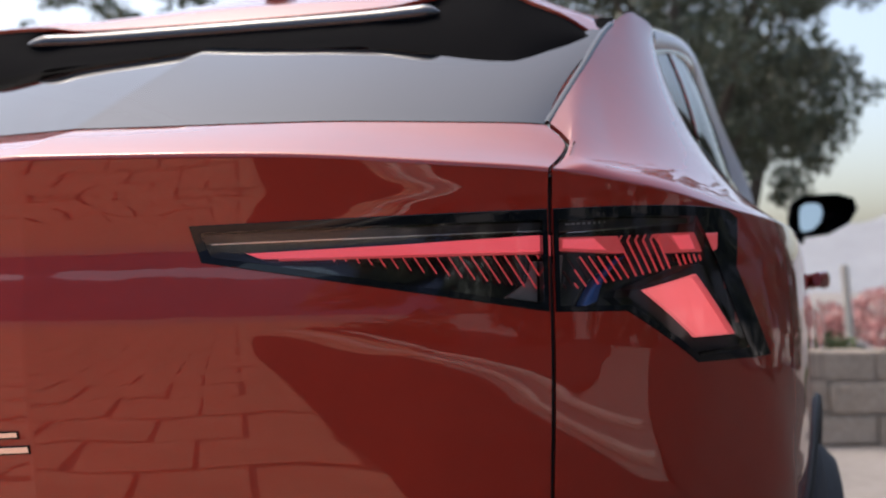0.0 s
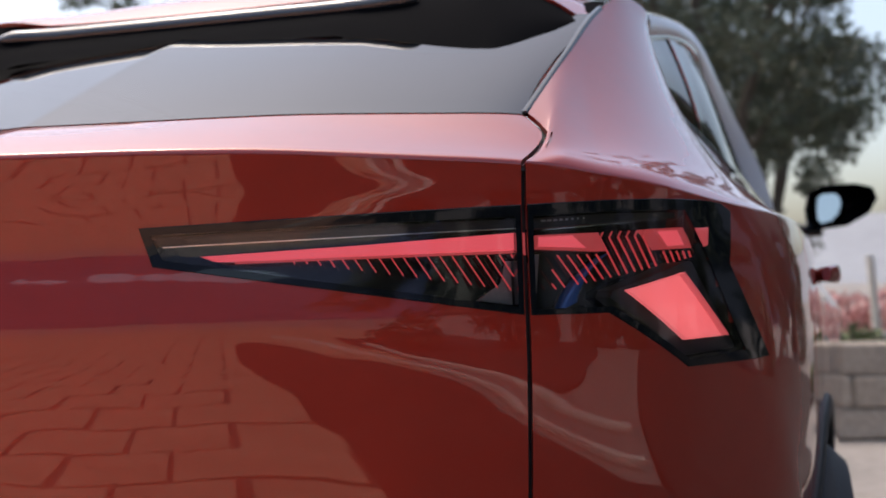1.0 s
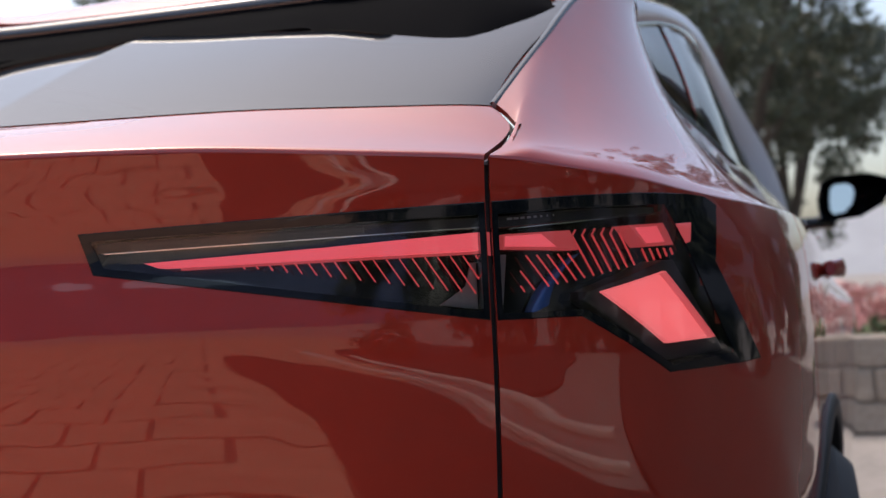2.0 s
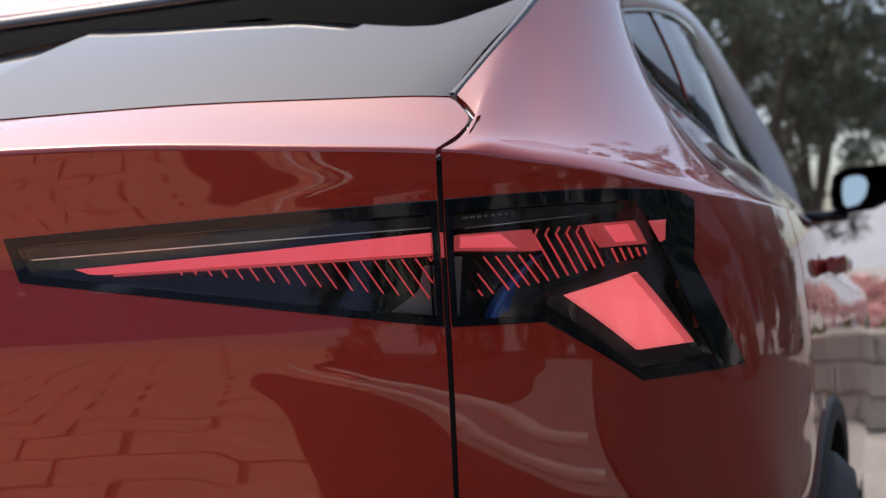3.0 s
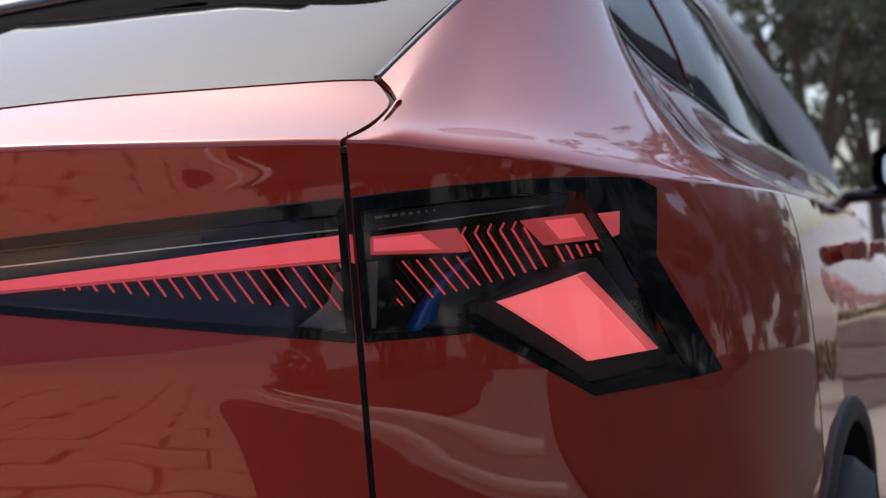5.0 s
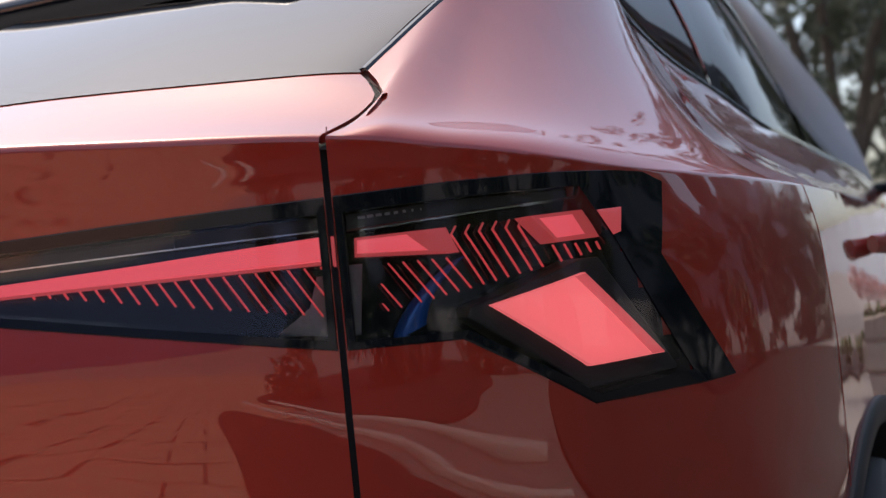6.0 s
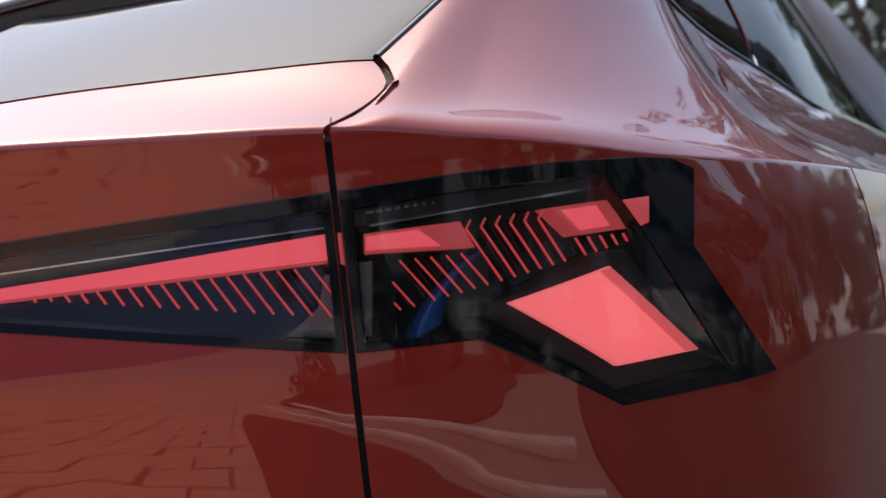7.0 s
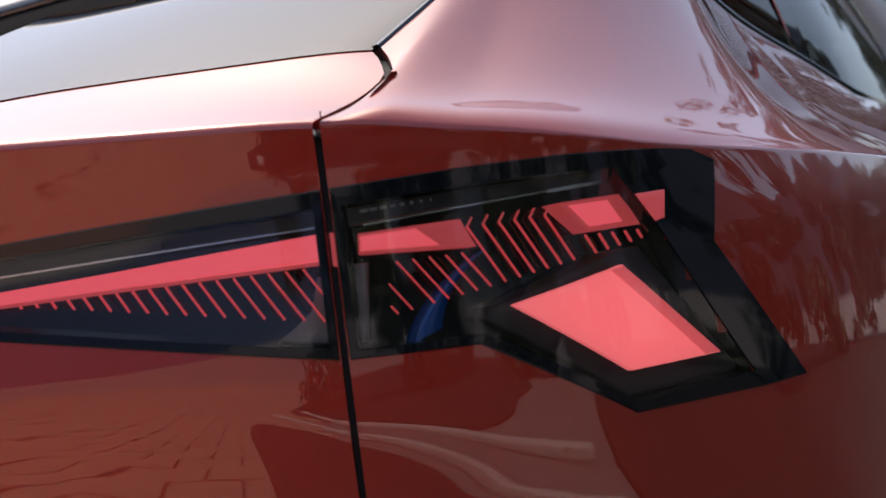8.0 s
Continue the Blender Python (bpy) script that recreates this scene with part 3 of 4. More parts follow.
        g = np.array(rows)
        g[..., 0] *= side
        return g

    grid_mesh("side_window", pane(TT[5], TT[7] - 0.02, 0.0, 0.21, n=20), GLASS_DARK, car, "small dark quarter window", flip=side < 0)
    grid_mesh("side_window", pane(TT[7] + 0.02, TT[9] - 0.02, 0.25, 1.02), GLASS_DARK, car, "dark rear door window", flip=side < 0)
    grid_mesh("side_window", pane(TT[9] + 0.02, TT[11] - 0.02, 1.08, WT[-1] - 0.03), GLASS_DARK, car, "dark front door window", flip=side < 0)
    grid_mesh("window_post", pane(TT[7] - 0.022, TT[7] + 0.022, 0.20, 0.26, out=0.003, n=5), GLOSS_BLACK, car, flip=side < 0)
    grid_mesh("window_post", pane(TT[9] - 0.03, TT[9] + 0.03, 1.01, 1.09, out=0.003, n=5), GLOSS_BLACK, car, flip=side < 0)
    # rail over the windows, its pale grey painted as reflected sky
    k = np.linspace(0, 1, 60)
    lo, hi = WTOP(k * WT[-1]), RAIL(k * RT[-1])
    g = np.array([lo * (1 - b) + hi * b + np.array([0.006, 0, -0.004]) * math.sin(math.pi * b) for b in np.linspace(0, 1, 7)])
    g[..., 0] *= side
    grid_mesh("roof_rail", g, RAIL_SKY_GREY, car, "roof rail over the side windows, sky sheen in its pale grey", flip=side < 0)
    for name, f, t0, t1 in (("window_frame", TOP, TT[5] - 0.03, TT[11]), ("window_frame", WTOP, 0.0, WT[-1])):
        ts = np.linspace(t0, t1, 70)
        e = f(ts)
        nrm = np.array([0.75, -0.15, 0.25]) if f is TOP else np.array([0.9, 0, 0.4])
        g = np.stack([e + nrm * o + (0, 0, u) for o, u in ((-0.006, -0.006), (0.002, -0.005), (0.0035, 0.0), (0.002, 0.004), (-0.006, 0.006))], 1)
        g[..., 0] *= side
        grid_mesh(name, g, GLOSS_BLACK, car, flip=side < 0)

    # ---- door handles ----
    for hy, hx in ((1.0, 0.850), (1.80, 0.882)):
        bm = bmesh.new()
        for i in range(9):
            a = i / 8
            w = 0.012 + 0.004 * math.sin(math.pi * a)
            y, x = hy + 0.20 * (a - 0.5), hx + 0.014 + 0.022 * math.sin(math.pi * a) ** 0.6
            ringv = [bm.verts.new((side * (x + 0.007 * math.cos(t)), y, 0.930 + w * math.sin(t))) for t in np.linspace(0, 2 * math.pi, 12, endpoint=False)]
            if i:
                for j in range(12):
                    bm.faces.new((prev[j], prev[(j + 1) % 12], ringv[(j + 1) % 12], ringv[j]))
            prev = ringv
            if i in (0, 8):
                bm.faces.new(ringv)
        bmesh.ops.recalc_face_normals(bm, faces=bm.faces)
        part("door_handle", bm, PAINT, rear_door if hy < 1.5 else front_door, "red body-coloured pull handle")

    # ---- door mirror ----
    bm = bmesh.new()
    prev = None
    outline = [(0.0, 0.020), (0.03, 0.0), (0.12, 0.010), (0.185, 0.045), (0.212, 0.090), (0.200, 0.125), (0.150, 0.140), (0.05, 0.138), (0.008, 0.118), (-0.004, 0.07)]
    for depth, k in ((0.0, 0.93), (-0.006, 1.0), (0.05, 1.0), (0.10, 0.86), (0.135, 0.50), (0.145, 0.15)):
        loop = [bm.verts.new((side * (0.912 + 0.10 + (u - 0.10) * k), 2.76 + depth + 0.35 * max(u, 0) * 0.25, 1.078 + 0.07 + (v - 0.07) * k)) for u, v in outline]
        if prev:
            for j in range(len(loop)):
                bm.faces.new((prev[j], prev[(j + 1) % len(loop)], loop[(j + 1) % len(loop)], loop[j]))
        prev = loop
    bm.faces.new(prev)
    box_bm(bm, (side * 0.83, 2.80, 1.060), (side * 0.96, 2.85, 1.095), 0.008)
    bmesh.ops.recalc_face_normals(bm, faces=bm.faces)
    mirror = part("door_mirror", bm, GLOSS_BLACK, car, "gloss black door mirror housing")
    bm = bmesh.new()
    bm.faces.new([bm.verts.new((side * (0.912 + 0.066 + (u - 0.10) * 0.34), 2.752 + 0.0875 * max(u, 0) * 0.5 + 0.06 * v, 1.078 + 0.066 + (v - 0.07) * 0.66)) for u, v in outline])
    part("mirror_glass", bm, MIRROR, mirror, "bright mirror glass")

    # ---- wheel arches and wheels ----
    for ay in AXLES:
        ths = np.linspace(-0.25, math.pi + 0.25, 60)
        rows = []
        for r, o in ((0.375, -0.03), (0.377, 0.004), (0.384, 0.008), (0.404, 0.008), (0.410, 0.004), (0.412, -0.01)):
            y, z = ay + r * np.cos(ths), 0.335 + r * np.sin(ths)
            zz = np.clip(z, 0.2, 1.0)
            s = np.array([s_at(np.interp(v, _pp[700:, 1], _pp[700:, 0]) if v > _pp[700, 1] else 0.8, v) for v in y])
            p = body(s, zz, o)
            p[:, 1], p[:, 2] = y, z
            p[:, 0] *= side
            rows.append(p)
        grid_mesh("wheel_arch", np.array(rows), MATT_BLACK, car, "black plastic wheel arch trim", flip=side > 0)
        bm = bmesh.new()
        wheel_x = 0.815 if ay < 2 else 0.89
        prof = [(0.0, 0.215), (0.02, 0.235), (0.06, 0.305), (0.035, 0.330), (0.0, 0.337), (-0.10, 0.337), (-0.14, 0.330), (-0.165, 0.30), (-0.15, 0.22)]
        loops = []
        for off, r in prof:
            loops.append([bm.verts.new((side * (wheel_x + off), ay + r * math.cos(t), 0.337 + r * math.sin(t))) for t in np.linspace(0, 2 * math.pi, 48, endpoint=False)])
        for a, b in zip(loops, loops[1:]):
            for j in range(48):
                bm.faces.new((a[j], a[(j + 1) % 48], b[(j + 1) % 48], b[j]))
        bmesh.ops.recalc_face_normals(bm, faces=bm.faces)
        wheel = part("wheel", bm, RUBBER, car, "black rubber tyre on a dark alloy wheel")
        bm = bmesh.new()
        for k in range(10):
            m = Matrix.Translation((side * (wheel_x - 0.015), ay, 0.337)) @ Matrix.Rotation(k * math.pi / 5, 4, "X")
            made = bmesh.ops.create_cube(bm, size=1, matrix=m @ Matrix.Translation((0, 0, 0.125)) @ Matrix.Diagonal((0.03, 0.035, 0.20, 1)))
        bmesh.ops.create_cone(bm, cap_ends=True, segments=32, radius1=0.05, radius2=0.045, depth=0.05, matrix=Matrix.Translation((side * (wheel_x - 0.015), ay, 0.337)) @ Matrix.Rotation(math.pi / 2, 4, "Y"))
        part("rim", bm, SATIN, wheel, "dark alloy spokes", flat=True)

# ---- roof, spoiler, fin ----
u = np.linspace(-1, 1, 61)
rows = []
for t in np.linspace(0, RT[3], 14):
    e = RAIL(np.array([t]))[0]
    rows.append(np.stack([u * (e[0] - 0.002), e[1] + 0 * u, e[2] + 0.095 * (1 - u**2) + 0.004], -1))
grid_mesh("roof", np.array(rows), PAINT, car, "red roof skin", skirt=0.01)
lip_top = curve1([(0, 1.338), (0.17, 1.339), (0.25, 1.341), (0.33, 1.352), (0.41, 1.350), (0.466, 1.326), (0.504, 1.308), (0.547, 1.281), (0.60, 1.276)])
lip_y = curve1([(0, 0.450), (0.33, 0.448), (0.42, 0.440), (0.515, 0.440), (0.556, 0.455), (0.60, 0.48)])
rail0 = RAIL(np.array([0.0]))[0]
rows = []
x = u * 0.575
for b in np.linspace(0, 1, 16):
    ax = np.abs(x)
    z0, y0 = lip_top(ax), lip_y(ax)
    y1 = rail0[1]
    z1 = rail0[2] + 0.099 - 0.095 * u**2
    lift = np.minimum(0.03, 0.10 * b) * (1 - b)
    rows.append(np.stack([x * (1 - b) + u * (rail0[0] - 0.002) * b, y0 + (y1 - y0) * b, z0 + (z1 - z0) * b + 0.5 * lift * (1 - u**4)], -1))
spoiler = grid_mesh("spoiler", np.array(rows), PAINT, car, "red roof spoiler with a gloss black underside", skirt=0.006)
foot_z = curve1([(0, 1.264), (0.235, 1.259), (0.275, 1.243), (0.325, 1.226), (0.38, 1.2165), (0.445, 1.2115), (0.470, 1.2210), (0.490, 1.2330), (0.520, 1.2490), (0.553, 1.2680), (0.60, 1.270)])
foot_y = curve1([(0, 0.338), (0.24, 0.332), (0.275, 0.318), (0.325, 0.300), (0.38, 0.290), (0.445, 0.288), (0.470, 0.31), (0.490, 0.34), (0.520, 0.38), (0.553, 0.43), (0.60, 0.46)])
x = np.linspace(-0.565, 0.565, 121)
ax = np.abs(x)
zt, yt, zb, yb = lip_top(ax) - 0.004, lip_y(ax) + 0.004, foot_z(ax), foot_y(ax)
slot = smooth(0.345, 0.300, ax)
rows = []
for k, (a, push) in enumerate([(0.0, 0.0), (0.07, 0.016), (0.16, 0.022), (0.24, 0.012), (0.31, 0.001), (0.40, -0.005), (0.52, -0.008), (0.66, -0.008), (0.80, -0.005), (0.92, -0.001), (1.0, 0.0)]):
    rows.append(np.stack([x, yt + (yb - yt) * a + push * slot - 0.010 * math.sin(math.pi * a) * (1 - slot), zt + (zb - zt) * a], -1))
rows.append(np.stack([x, yb + 0.02, zb + 0.009], -1))
rows.append(np.stack([x, yb + 0.10, zb + 0.052], -1))
grid_mesh("spoiler_underside", np.array(rows), DULL_BLACK, spoiler, "black lower spoiler with a slot")
xb = np.linspace(-0.315, 0.335, 90)
ab = np.abs(xb)
size = np.clip(np.minimum((xb + 0.315) / 0.03, (0.335 - xb) / 0.02), 0.02, 1) ** 0.5
mid_y, mid_z = lip_y(ab) * 0.68 + foot_y(ab) * 0.32 - 0.004, lip_top(np.minimum(ab, 0.25)) * 0.66 + foot_z(np.minimum(ab, 0.22)) * 0.34
rows = [np.stack([xb, mid_y - 0.013 * size * math.cos(t), mid_z + 0.0125 * size * math.sin(t)], -1) for t in np.linspace(1.9, -1.7, 12)]
grid_mesh("spoiler_blade", np.array(rows), BLADE, spoiler, "gloss black blade catching the sky")
bm = bmesh.new()
prev = None
for a in np.linspace(0, 1, 8):
    y, h, w = 0.62 + 0.17 * a, 0.065 * (1 - a) ** 0.7 + 0.002, 0.018 * math.sin(math.pi * min(1, 0.35 + 0.6 * a)) + 0.003
    loop = [bm.verts.new(p) for p in ((-w, y, 1.425), (-w * 0.5, y + 0.01 * (1 - a), 1.425 + h * 0.7), (0, y + 0.02 * (1 - a), 1.425 + h), (w * 0.5, y + 0.01 * (1 - a), 1.425 + h * 0.7), (w, y, 1.425))]
    if prev:
        for j in range(4):
            bm.faces.new((prev[j], prev[j + 1], loop[j + 1], loop[j]))
    else:
        bm.faces.new(loop)
    prev = loop
bmesh.ops.recalc_face_normals(bm, faces=bm.faces)
part("roof_antenna", bm, GLOSS_BLACK, car, "black fin antenna on the roof")

# ---- front of the car, bumpers, floor ----
rows = []
for a in np.linspace(0, 1, 8):
    e = RAIL(np.array([RT[3] + (RT[-1] - RT[3]) * a]))[0]
    rows.append(np.stack([u * (e[0] - 0.01), e[1] - 0.0 + 0.12 * (1 - u**2), e[2] + 0.03 * (1 - u**2)], -1))
grid_mesh("windscreen", np.array(rows), GLASS_DARK, car, "dark windscreen")
rows = []
for a in np.linspace(0, 1, 16):
    s = s_at(0.895, 2.785) + (S_END - s_at(0.895, 2.785)) * a
    e = body(s, lip_z(s))
    rows.append(np.stack([u * (e[0] + 0.002), e[1] + 0.10 * (1 - u**2), e[2] + 0.055 * (1 - u**2)], -1))
grid_mesh("bonnet", np.array(rows), PAINT, car, "red bonnet", skirt=0.01)
e = np.array([body(S_END, z) for z in np.linspace(0.30, 0.98, 10)])
grid_mesh("front_bumper", np.stack([np.stack([u * q[0], q[1] + 0.10 * (1 - u**2), q[2] + 0.0 * u], -1) for q in e]), PAINT, car, "red front end")
rows = []
for z, inn in ((0.22, 0.10), (0.28, 0.02), (0.40, -0.005), (0.52, -0.004), (0.535, 0.02)):
    s = np.abs(u) * s_at(0.79, 0.37)
    p = body(s, np.full(len(u), z) * 0 + max(z, 0.45), -inn)
    p[:, 2] = z
    p[:, 0] *= np.where(u < 0, -1, 1)
    rows.append(p)
grid_mesh("rear_bumper", np.array(rows), MATT_BLACK, car, "black plastic lower rear bumper")
bm = bmesh.new()
box_bm(bm, (-0.72, 0.12, 0.20), (0.72, 3.7, 0.36), 0.02)
part("underbody", bm, MATT_BLACK, car)
bm = bmesh.new()
box_bm(bm, (-0.50, 0.16, 0.40), (0.50, 3.5, 0.86), 0.02)
part("cabin_tub", bm, MATT_BLACK, car)

# ---- setting: ground, paving, wall, far hills ----
bm = bmesh.new()
bmesh.ops.create_grid(bm, x_segments=10, y_segments=10, size=600)
tagged(part("ground", bm, GROUND), "pale worn concrete ground reaching the horizon", "ground", kind="structure")


def road_piece(edge, label):
    """A low dark sheet with rounded corners, for asphalt and for the car's shade."""
    for _ in range(2):
        pairs = list(zip(edge, edge[1:] + edge[:1]))
        edge = [(a[0] + (b[0] - a[0]) * k, a[1] + (b[1] - a[1]) * k) for a, b in pairs for k in (0.25, 0.75)]
    bm = bmesh.new()
    f = bm.faces.new([bm.verts.new((x, y, 0.044)) for x, y in edge])
    for v in bmesh.ops.extrude_face_region(bm, geom=[f])["geom"]:
        if isinstance(v, bmesh.types.BMVert):
            v.co.z = 0.0
    bmesh.ops.recalc_face_normals(bm, faces=bm.faces)
    tagged(part("road", bm, ASPHALT_SHADE), label, "road", kind="structure")


# the first sheet draws the car's shadow as dark ground
road_piece([(0.50, -0.45), (0.46, -1.6), (0.42, -2.6), (0.30, -4.2), (0.45, -5.2), (1.0, -4.0), (1.75, -2.3), (2.1, -1.0), (2.2, -0.05), (2.35, 0.5), (1.95, 0.9), (1.9, 3.6), (0.95, 3.6), (0.80, -0.45)], "dark sheet for the car's shade beside the clay paving")
road_piece([(1.95, 0.904), (2.6, 0.2), (4.0, -0.4), (8.0, -0.8), (16.0, -1.0), (16.0, 12.0), (2.8, 11.0), (2.6, 5.1), (1.8, 5.0)], "dark asphalt along the stone wall")
road_piece([(0.92, -6.5), (1.55, -4.7), (2.35, -3.0), (2.75, -2.1), (3.6, -1.75), (4.6, -2.4), (6.0, -2.5), (8.0, -3.9), (12.0, -4.5), (10.0, -14.0), (3.2, -12.0), (1.6, -8.0)], "dark asphalt beyond the pale slabs")
paving = tagged(new("paving"), "reddish clay block paving in running bond", "paving", kind="structure")
bm = bmesh.new()
edge2 = [(0.50, -0.45), (-9, -0.45), (-9, -14), (3.0, -12.0), (1.4, -8.0), (1.05, -4.6), (0.75, -3.2), (0.42, -2.6), (0.46, -1.6)]
bm.faces.new([bm.verts.new((x, y, 0.025)) for x, y in edge2])
bmesh.ops.recalc_face_normals(bm, faces=bm.faces)
part("bed", bm, JOINT, paving)

# two lines of pale slabs, standing in for sunlit streaks round the dark ground
def edging(points, wide, seed, label):
    root = tagged(new("edging"), label, "edging", kind="structure")
    f, tt = cubic(points)
    r = random.Random(seed)
    q = 0.0
    while q < tt[-1] - 0.3:
        run = r.uniform(0.34, 0.52)
        a, b = f(q), f(q + run - 0.02)
        d = math.atan2(b[1] - a[1], b[0] - a[0])
        w = wide * r.uniform(0.75, 1.15)
        bm = bmesh.new()
        box_bm(bm, (-run / 2 + 0.004, -w / 2, 0.0), (run / 2 + 0.002, w / 2, 0.058), 0.008)
        slab = part("slab", bm, SUNLIT_SLAB, root, flat=True)
        slab.matrix_local = pose((a[0] + b[0]) / 2, (a[1] + b[1]) / 2, r.uniform(0, 0.004), 0, 0, math.degrees(d) + r.uniform(-2, 2))
        q += run


edging([(0.75, -6.2), (1.25, -4.3), (1.95, -2.6), (2.32, -1.0), (2.5, 0.0)], 0.085, 61, "narrow line of pale slabs added as a sunlit ground streak")
edging([(1.3, -6.4), (1.75, -4.4), (2.45, -2.8), (2.85, -1.1), (3.1, -0.2)], 0.13, 62, "wider line of pale slabs added as a sunlit ground streak")

# low wall of rough stone blocks
wall = tagged(new("wall_north"), "low wall of rough pale stone blocks", "wall", kind="structure")
rng = random.Random(3)


def block_mesh(name, lx, ly, lz, seed, chip=0.012):
    r = random.Random(seed)
    bm = bmesh.new()
    box_bm(bm, (-lx / 2, -ly / 2, 0), (lx / 2, ly / 2, lz), chip)
    for v in bm.verts:
        v.co += Vector((r.uniform(-1, 1), r.uniform(-1, 1), r.uniform(-1, 1))) * chip * 0.35
    me = bpy.data.meshes.new(name)
    bm.to_mesh(me)
    bm.free()
    me.materials.append(STONE)
    return me


stones = [block_mesh("stone", lx, 0.30, 0.176, 10 + i, 0.016) for i, lx in enumerate((0.36, 0.46, 0.56))]
WALL_A, WALL_T = Vector((0.6, 6.05, 0)), Matrix.Rotation(radians(6), 4, "Z")
bm = bmesh.new()
box_bm(bm, (0, 0.03, 0), (1.2, 0.27, 0.55), 0.005)
core = part("mortar", bm, GROUND, wall)
core.matrix_local = Matrix.Translation(WALL_A) @ WALL_T
for row in range(3):
    x = 0.1 * row
    while x < 1.15:
        k = rng.randrange(3)
        lx = (0.36, 0.46, 0.56)[k]
        ob = new("stone", stones[k])
        ob.parent = wall
        ob.matrix_local = Matrix.Translation(WALL_A) @ WALL_T @ pose(x + lx / 2, 0.15 + rng.uniform(-0.012, 0.012), row * 0.186 + 0.004, 0, 0, rng.choice((0, 180)) + rng.uniform(-1, 1))
        x += lx + 0.014

# hills: pale ahead with haze put into the colour, darker and wooded behind
def hills(start, end, height, wild, far, mat, label, seed):
    bm = bmesh.new()
    n = 160
    cols = []
    for i in range(n + 1):
        a = radians(start + (end - start) * i / n)
        h = height * min(1, i / 6, (n - i) / 6) + wild * noise.noise((i * 0.045, seed, 0)) + wild * 0.35 * noise.noise((i * 0.3, seed + 5, 0))
        cols.append([bm.verts.new((far * math.sin(a) * k, far * math.cos(a) * k, z)) for k, z in ((0.9, -1), (0.95, h * 0.45), (1.0, h), (1.1, h * 0.7))])
    for a, b in zip(cols, cols[1:]):
        for j in range(3):
            bm.faces.new((a[j], b[j], b[j + 1], a[j + 1]))
    tagged(part("backdrop", bm, mat), label, "hills", kind="structure")


hills(-70, 22, 27, 12, 480, HILL, "hills on the horizon, haze put into their pale colour", 3.1)
hills(20, 151, 100, 40, 460, WOODS, "dark wooded hills beside the road", 7.7)
hills(162, 290, 105, 26, 470, HAZE_BLUE_HILL, "distant hills behind the viewer, haze put into their blue colour", 9.2)


# ---- plants ----
def leaf_cloud(name, centres, count, leaf, mat, parent, seed, label=""):
    """A crown of many small leaves round clump centres (x, y, z, radius)."""
    r = np.random.RandomState(seed)
    w = np.array([c[3] ** 2 for c in centres])
    pick = r.choice(len(centres), count, p=w / w.sum())
    c = np.array(centres)[pick]
    d = r.normal(size=(count, 3))
    d /= np.linalg.norm(d, axis=1, keepdims=True)
    p = c[:, :3] + d * (c[:, 3:] * r.uniform(0.25, 1.0, (count, 1)) ** 0.6) * (1, 1, 0.75)
    a = r.normal(size=(count, 3))
    a /= np.linalg.norm(a, axis=1, keepdims=True)
    b = np.cross(a, r.normal(size=(count, 3)))
    b /= np.linalg.norm(b, axis=1, keepdims=True)
    L = leaf * r.uniform(0.6, 1.4, (count, 1))
    quad = np.stack([p - a * L, p + b * L * 0.4, p + a * L, p - b * L * 0.4], 1).reshape(-1, 3)
    me = bpy.data.meshes.new(name)
    me.from_pydata([tuple(v) for v in quad], [], [tuple(range(4 * i, 4 * i + 4)) for i in range(count)])
    return link(name, me, mat, parent, label)


def tube(bm, pts, r0, r1, sides=8):
    prev = None
    for i, p in enumerate(pts):
        r = r0 + (r1 - r0) * i / (len(pts) - 1)
        loop = [bm.verts.new((p[0] + r * math.cos(t), p[1] + r * math.sin(t), p[2])) for t in np.linspace(0, 2 * math.pi, sides, endpoint=False)]
        if prev:
            for j in range(sides):
                bm.faces.new((prev[j], prev[(j + 1) % sides], loop[(j + 1) % sides], loop[j]))
        prev = loop
    bm.faces.new(prev)


def tree(at, height, spread, base, count, leaf, seed, label):
    r = random.Random(seed)
    root = thing("tree", label, "tree", at, "trees beyond the wall")
    bm = bmesh.new()
    tips = []
    fork = base * 0.8
    tube(bm, [(0.02 * math.sin(k), 0.02 * math.cos(k), fork * k / 5) for k in range(6)], 0.16, 0.11, 10)
    for k in range(9):
        a, out, up = k * 2.4 + r.uniform(-0.3, 0.3), spread * r.uniform(0.45, 0.95), r.uniform(0.25, 0.95)
        end = (out * math.cos(a), out * math.sin(a), base + (height - base) * up)
        mid = (end[0] * 0.45, end[1] * 0.45, fork + (end[2] - fork) * 0.55)
        tube(bm, [(0, 0, fork * 0.95), mid, end], 0.07, 0.015, 6)
        tips += [end, tuple((e + m) / 2 for e, m in zip(end, mid))]
    part("trunk", bm, BARK, root)
    clumps = []
    for t in tips:
        for _ in range(12):
            x, y = t[0] + r.gauss(0, spread * 0.28), t[1] + r.gauss(0, spread * 0.28)
            k = min(1.0, 1.2 * spread / max(0.01, math.hypot(x, y)))
            clumps.append((x * k, y * k, min(height, max(base * 0.8, t[2] + r.gauss(-0.15, 0.6))), r.uniform(0.16, 0.48)))
    leaf_cloud("crown", clumps, count, leaf, LEAF, root, seed)
    return root


tree((0.25, 15.0, 0), 8.5, 2.35, 2.0, 19000, 0.065, 5, "tall dark green tree with an open leafy crown")
tree((-2.2, 19.0, 0), 9.0, 2.6, 2.6, 9000, 0.08, 6, "tall dark green tree with an open leafy crown")
tree((1.0, 20.5, 0), 9.5, 2.3, 2.0, 19000, 0.08, 7, "tall dark green tree with an open leafy crown")
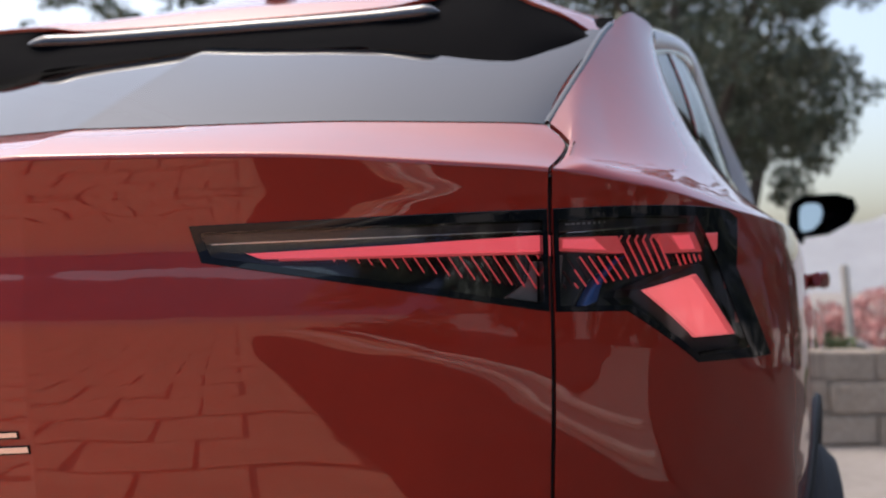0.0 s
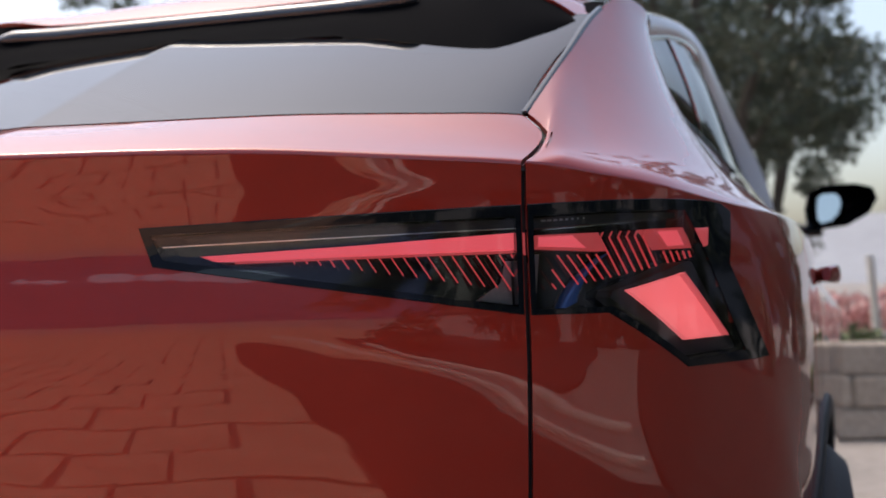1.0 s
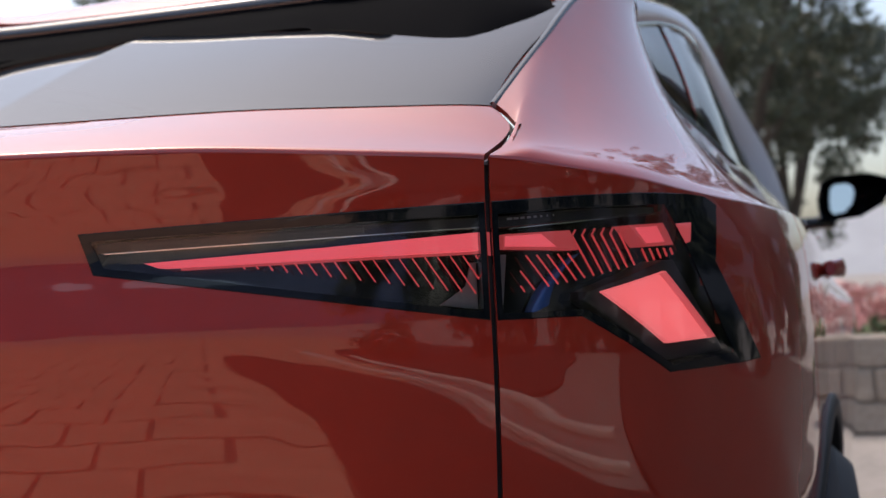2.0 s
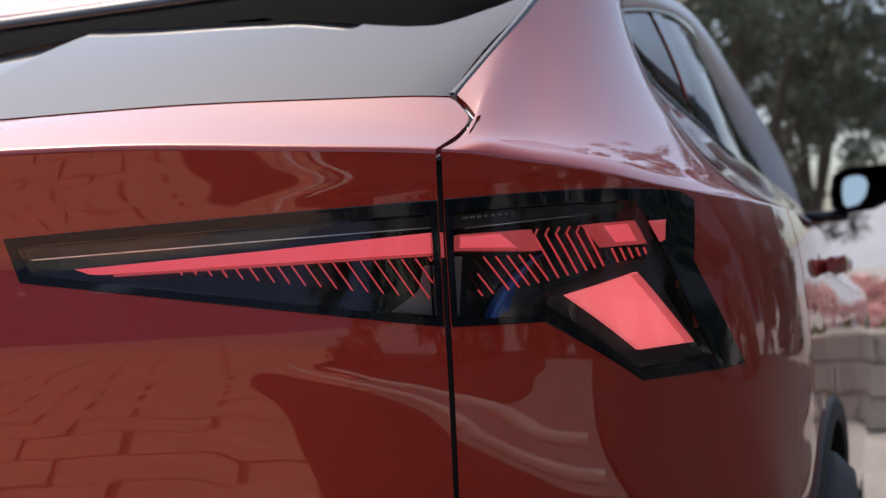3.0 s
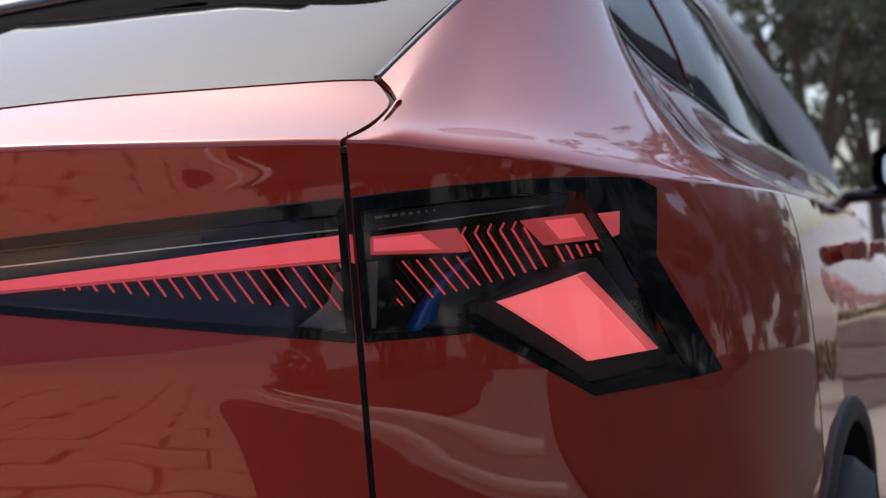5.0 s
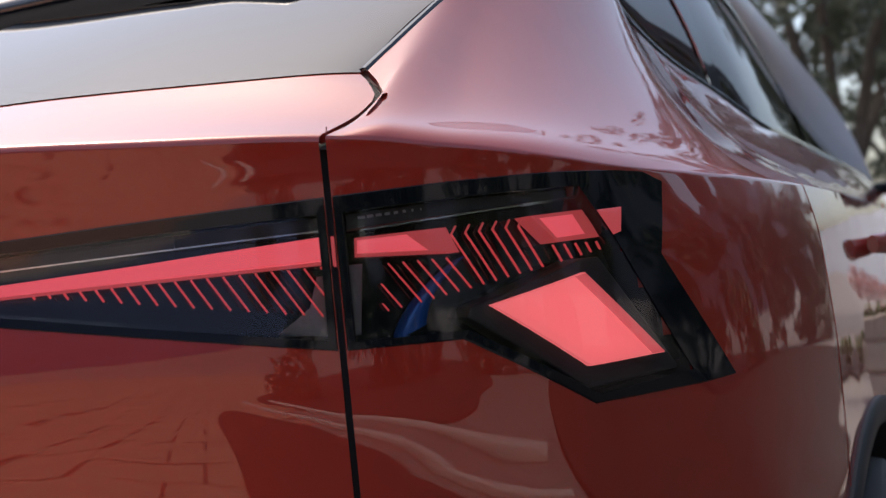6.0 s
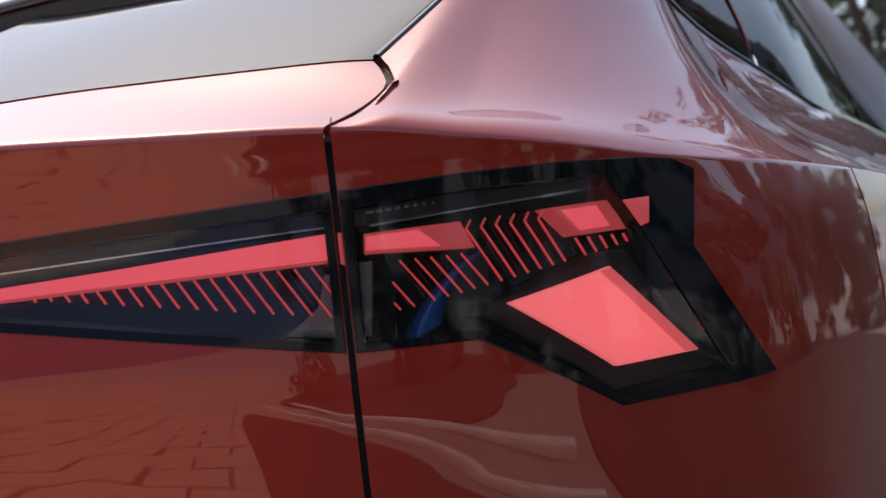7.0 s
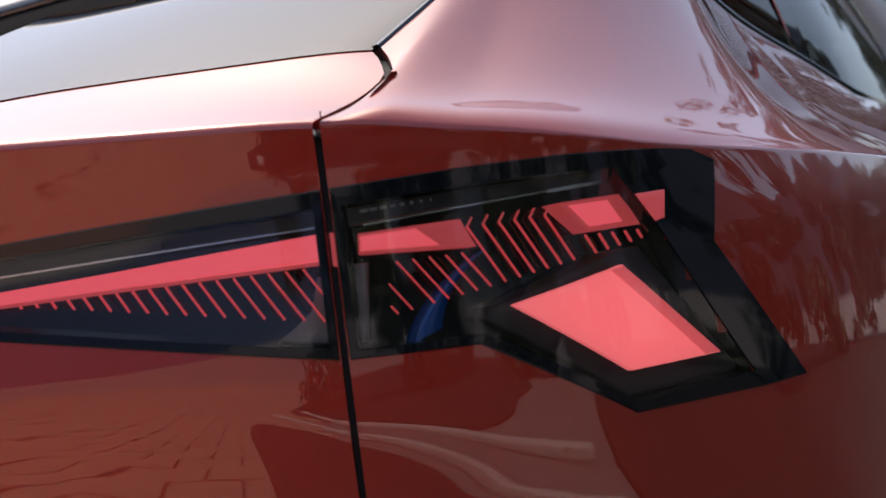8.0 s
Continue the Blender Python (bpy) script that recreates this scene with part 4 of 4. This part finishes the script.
tree((-9.5, 20.0, 0), 8.0, 3.2, 2.2, 12000, 0.09, 8, "broad dark green tree with an open leafy crown")

POLE_X = 1.58
# blossom and grass behind the wall
r = random.Random(11)
clumps = [(x + r.uniform(-0.2, 0.2), 9.0 + r.uniform(-0.5, 0.9) + x * 0.1, r.uniform(0.45, 0.80), r.uniform(0.18, 0.30)) for x in np.arange(0.4, 2.5, 0.16)]
shrubs = leaf_cloud("blossom_shrubs", clumps, 5000, 0.035, PINK_LEAF, None, 12)
tagged(shrubs, "band of pinkish red blossom shrubs behind the wall", "shrubs", kind="stuff")
clumps = [(x + r.uniform(-0.2, 0.2), 7.2 + r.uniform(-0.3, 0.6) + x * 0.1, r.uniform(0.10, 0.50), r.uniform(0.15, 0.28)) for x in np.arange(0.4, 2.5, 0.16)]
tagged(leaf_cloud("tall_grass", clumps, 2700, 0.05, GRASS, None, 13), "tall dull green grass behind the wall", "grass", kind="stuff")
bm = bmesh.new()
tube(bm, [(POLE_X + 0.05, 8.4, 0), (POLE_X + 0.02, 8.4, 0.7), (POLE_X, 8.4, 1.10)], 0.035, 0.03, 12)
tagged(part("post", bm, POLE), "thin pale wooden post standing among the shrubs", "post")

# dark hedge behind the camera, out of view, added for reflections in the paint
r = random.Random(21)
clumps = [(x + r.uniform(-0.3, 0.3), -6.6 - 0.15 * x + r.uniform(-0.5, 0.5), r.uniform(0.2, 2.2), r.uniform(0.3, 0.55)) for x in np.arange(1.6, 9, 0.09) if not 2.7 < x < 4.1]
tagged(leaf_cloud("hedge", clumps, 14000, 0.08, LEAF, None, 22), "unseen dense green hedge, added to darken reflections in the paint", "hedge", kind="stuff")

# taller hedge out of view on the right, added to darken the flank
r = random.Random(41)
clumps = [(8.5 + r.uniform(-0.5, 0.5), y + r.uniform(-0.3, 0.3), r.uniform(0.2, 2.6 + 2.2 * float(smooth(-1.5, 1.5, y))), r.uniform(0.3, 0.6)) for y in np.arange(-5, 13, 0.11)]
clumps += [(x + r.uniform(-0.3, 0.3), 12.6 + r.uniform(-0.5, 0.5), r.uniform(0.2, 3.4), r.uniform(0.3, 0.6)) for x in np.arange(4.6, 8.6, 0.06)]
tagged(leaf_cloud("hedge", clumps, 42000, 0.10, LEAF, None, 42), "unseen tall green hedge, added to darken reflections in the flank", "hedge", kind="stuff")

# ---- clay pavers: near ones singly, the rest as one ----
LX, LY, GAPP = 0.46, 0.28, 0.024


def paver_mesh(seed):
    r = random.Random(seed)
    bm = bmesh.new()
    box_bm(bm, (-LX / 2 + GAPP / 2, -LY / 2 + GAPP / 2, 0), (LX / 2 - GAPP / 2, LY / 2 - GAPP / 2, 0.030), 0.006)
    for v in bm.verts:
        v.co.z += r.uniform(-0.0015, 0.0015)
    me = bpy.data.meshes.new("paver")
    bm.to_mesh(me)
    bm.free()
    me.materials.append(PAVER)
    return me


paver_kinds = [paver_mesh(i) for i in range(4)]
rng = random.Random(31)
edge_x = curve1([(-12.0, 2.9), (-8.0, 1.6), (-4.6, 1.15), (-3.2, 0.85), (-2.6, 0.50), (-1.6, 0.56), (-0.45, 0.60)])
verts, faces = [], []
for j in range(44):
    y = -0.56 - j * LY
    for i in range(28):
        x = 2.3 - i * LX + (LX / 2 if j % 2 else 0)
        if x + LX / 2 > float(edge_x(y)) + 0.45:
            continue
        dz, tilt = rng.uniform(-0.003, 0.003), rng.uniform(-0.6, 0.6)
        m = pose(x, y, 0.006 + dz, tilt, rng.uniform(-0.5, 0.5), rng.uniform(-0.8, 0.8))
        if -1.9 < x < 1.0 and y > -5.0:
            ob = new("paver", paver_kinds[rng.randrange(4)])
            ob.parent = paving
            ob.matrix_local = m
        else:
            me = paver_kinds[rng.randrange(4)]
            k = len(verts)
            verts += [tuple(m @ v.co) for v in me.vertices]
            faces += [tuple(k + q for q in f.vertices) for f in me.polygons]
me = bpy.data.meshes.new("far_pavers")
me.from_pydata(verts, [], faces)
far = link("far_pavers", me, PAVER, paving)
tagged(far, "more reddish clay pavers further off", kind="stuff")
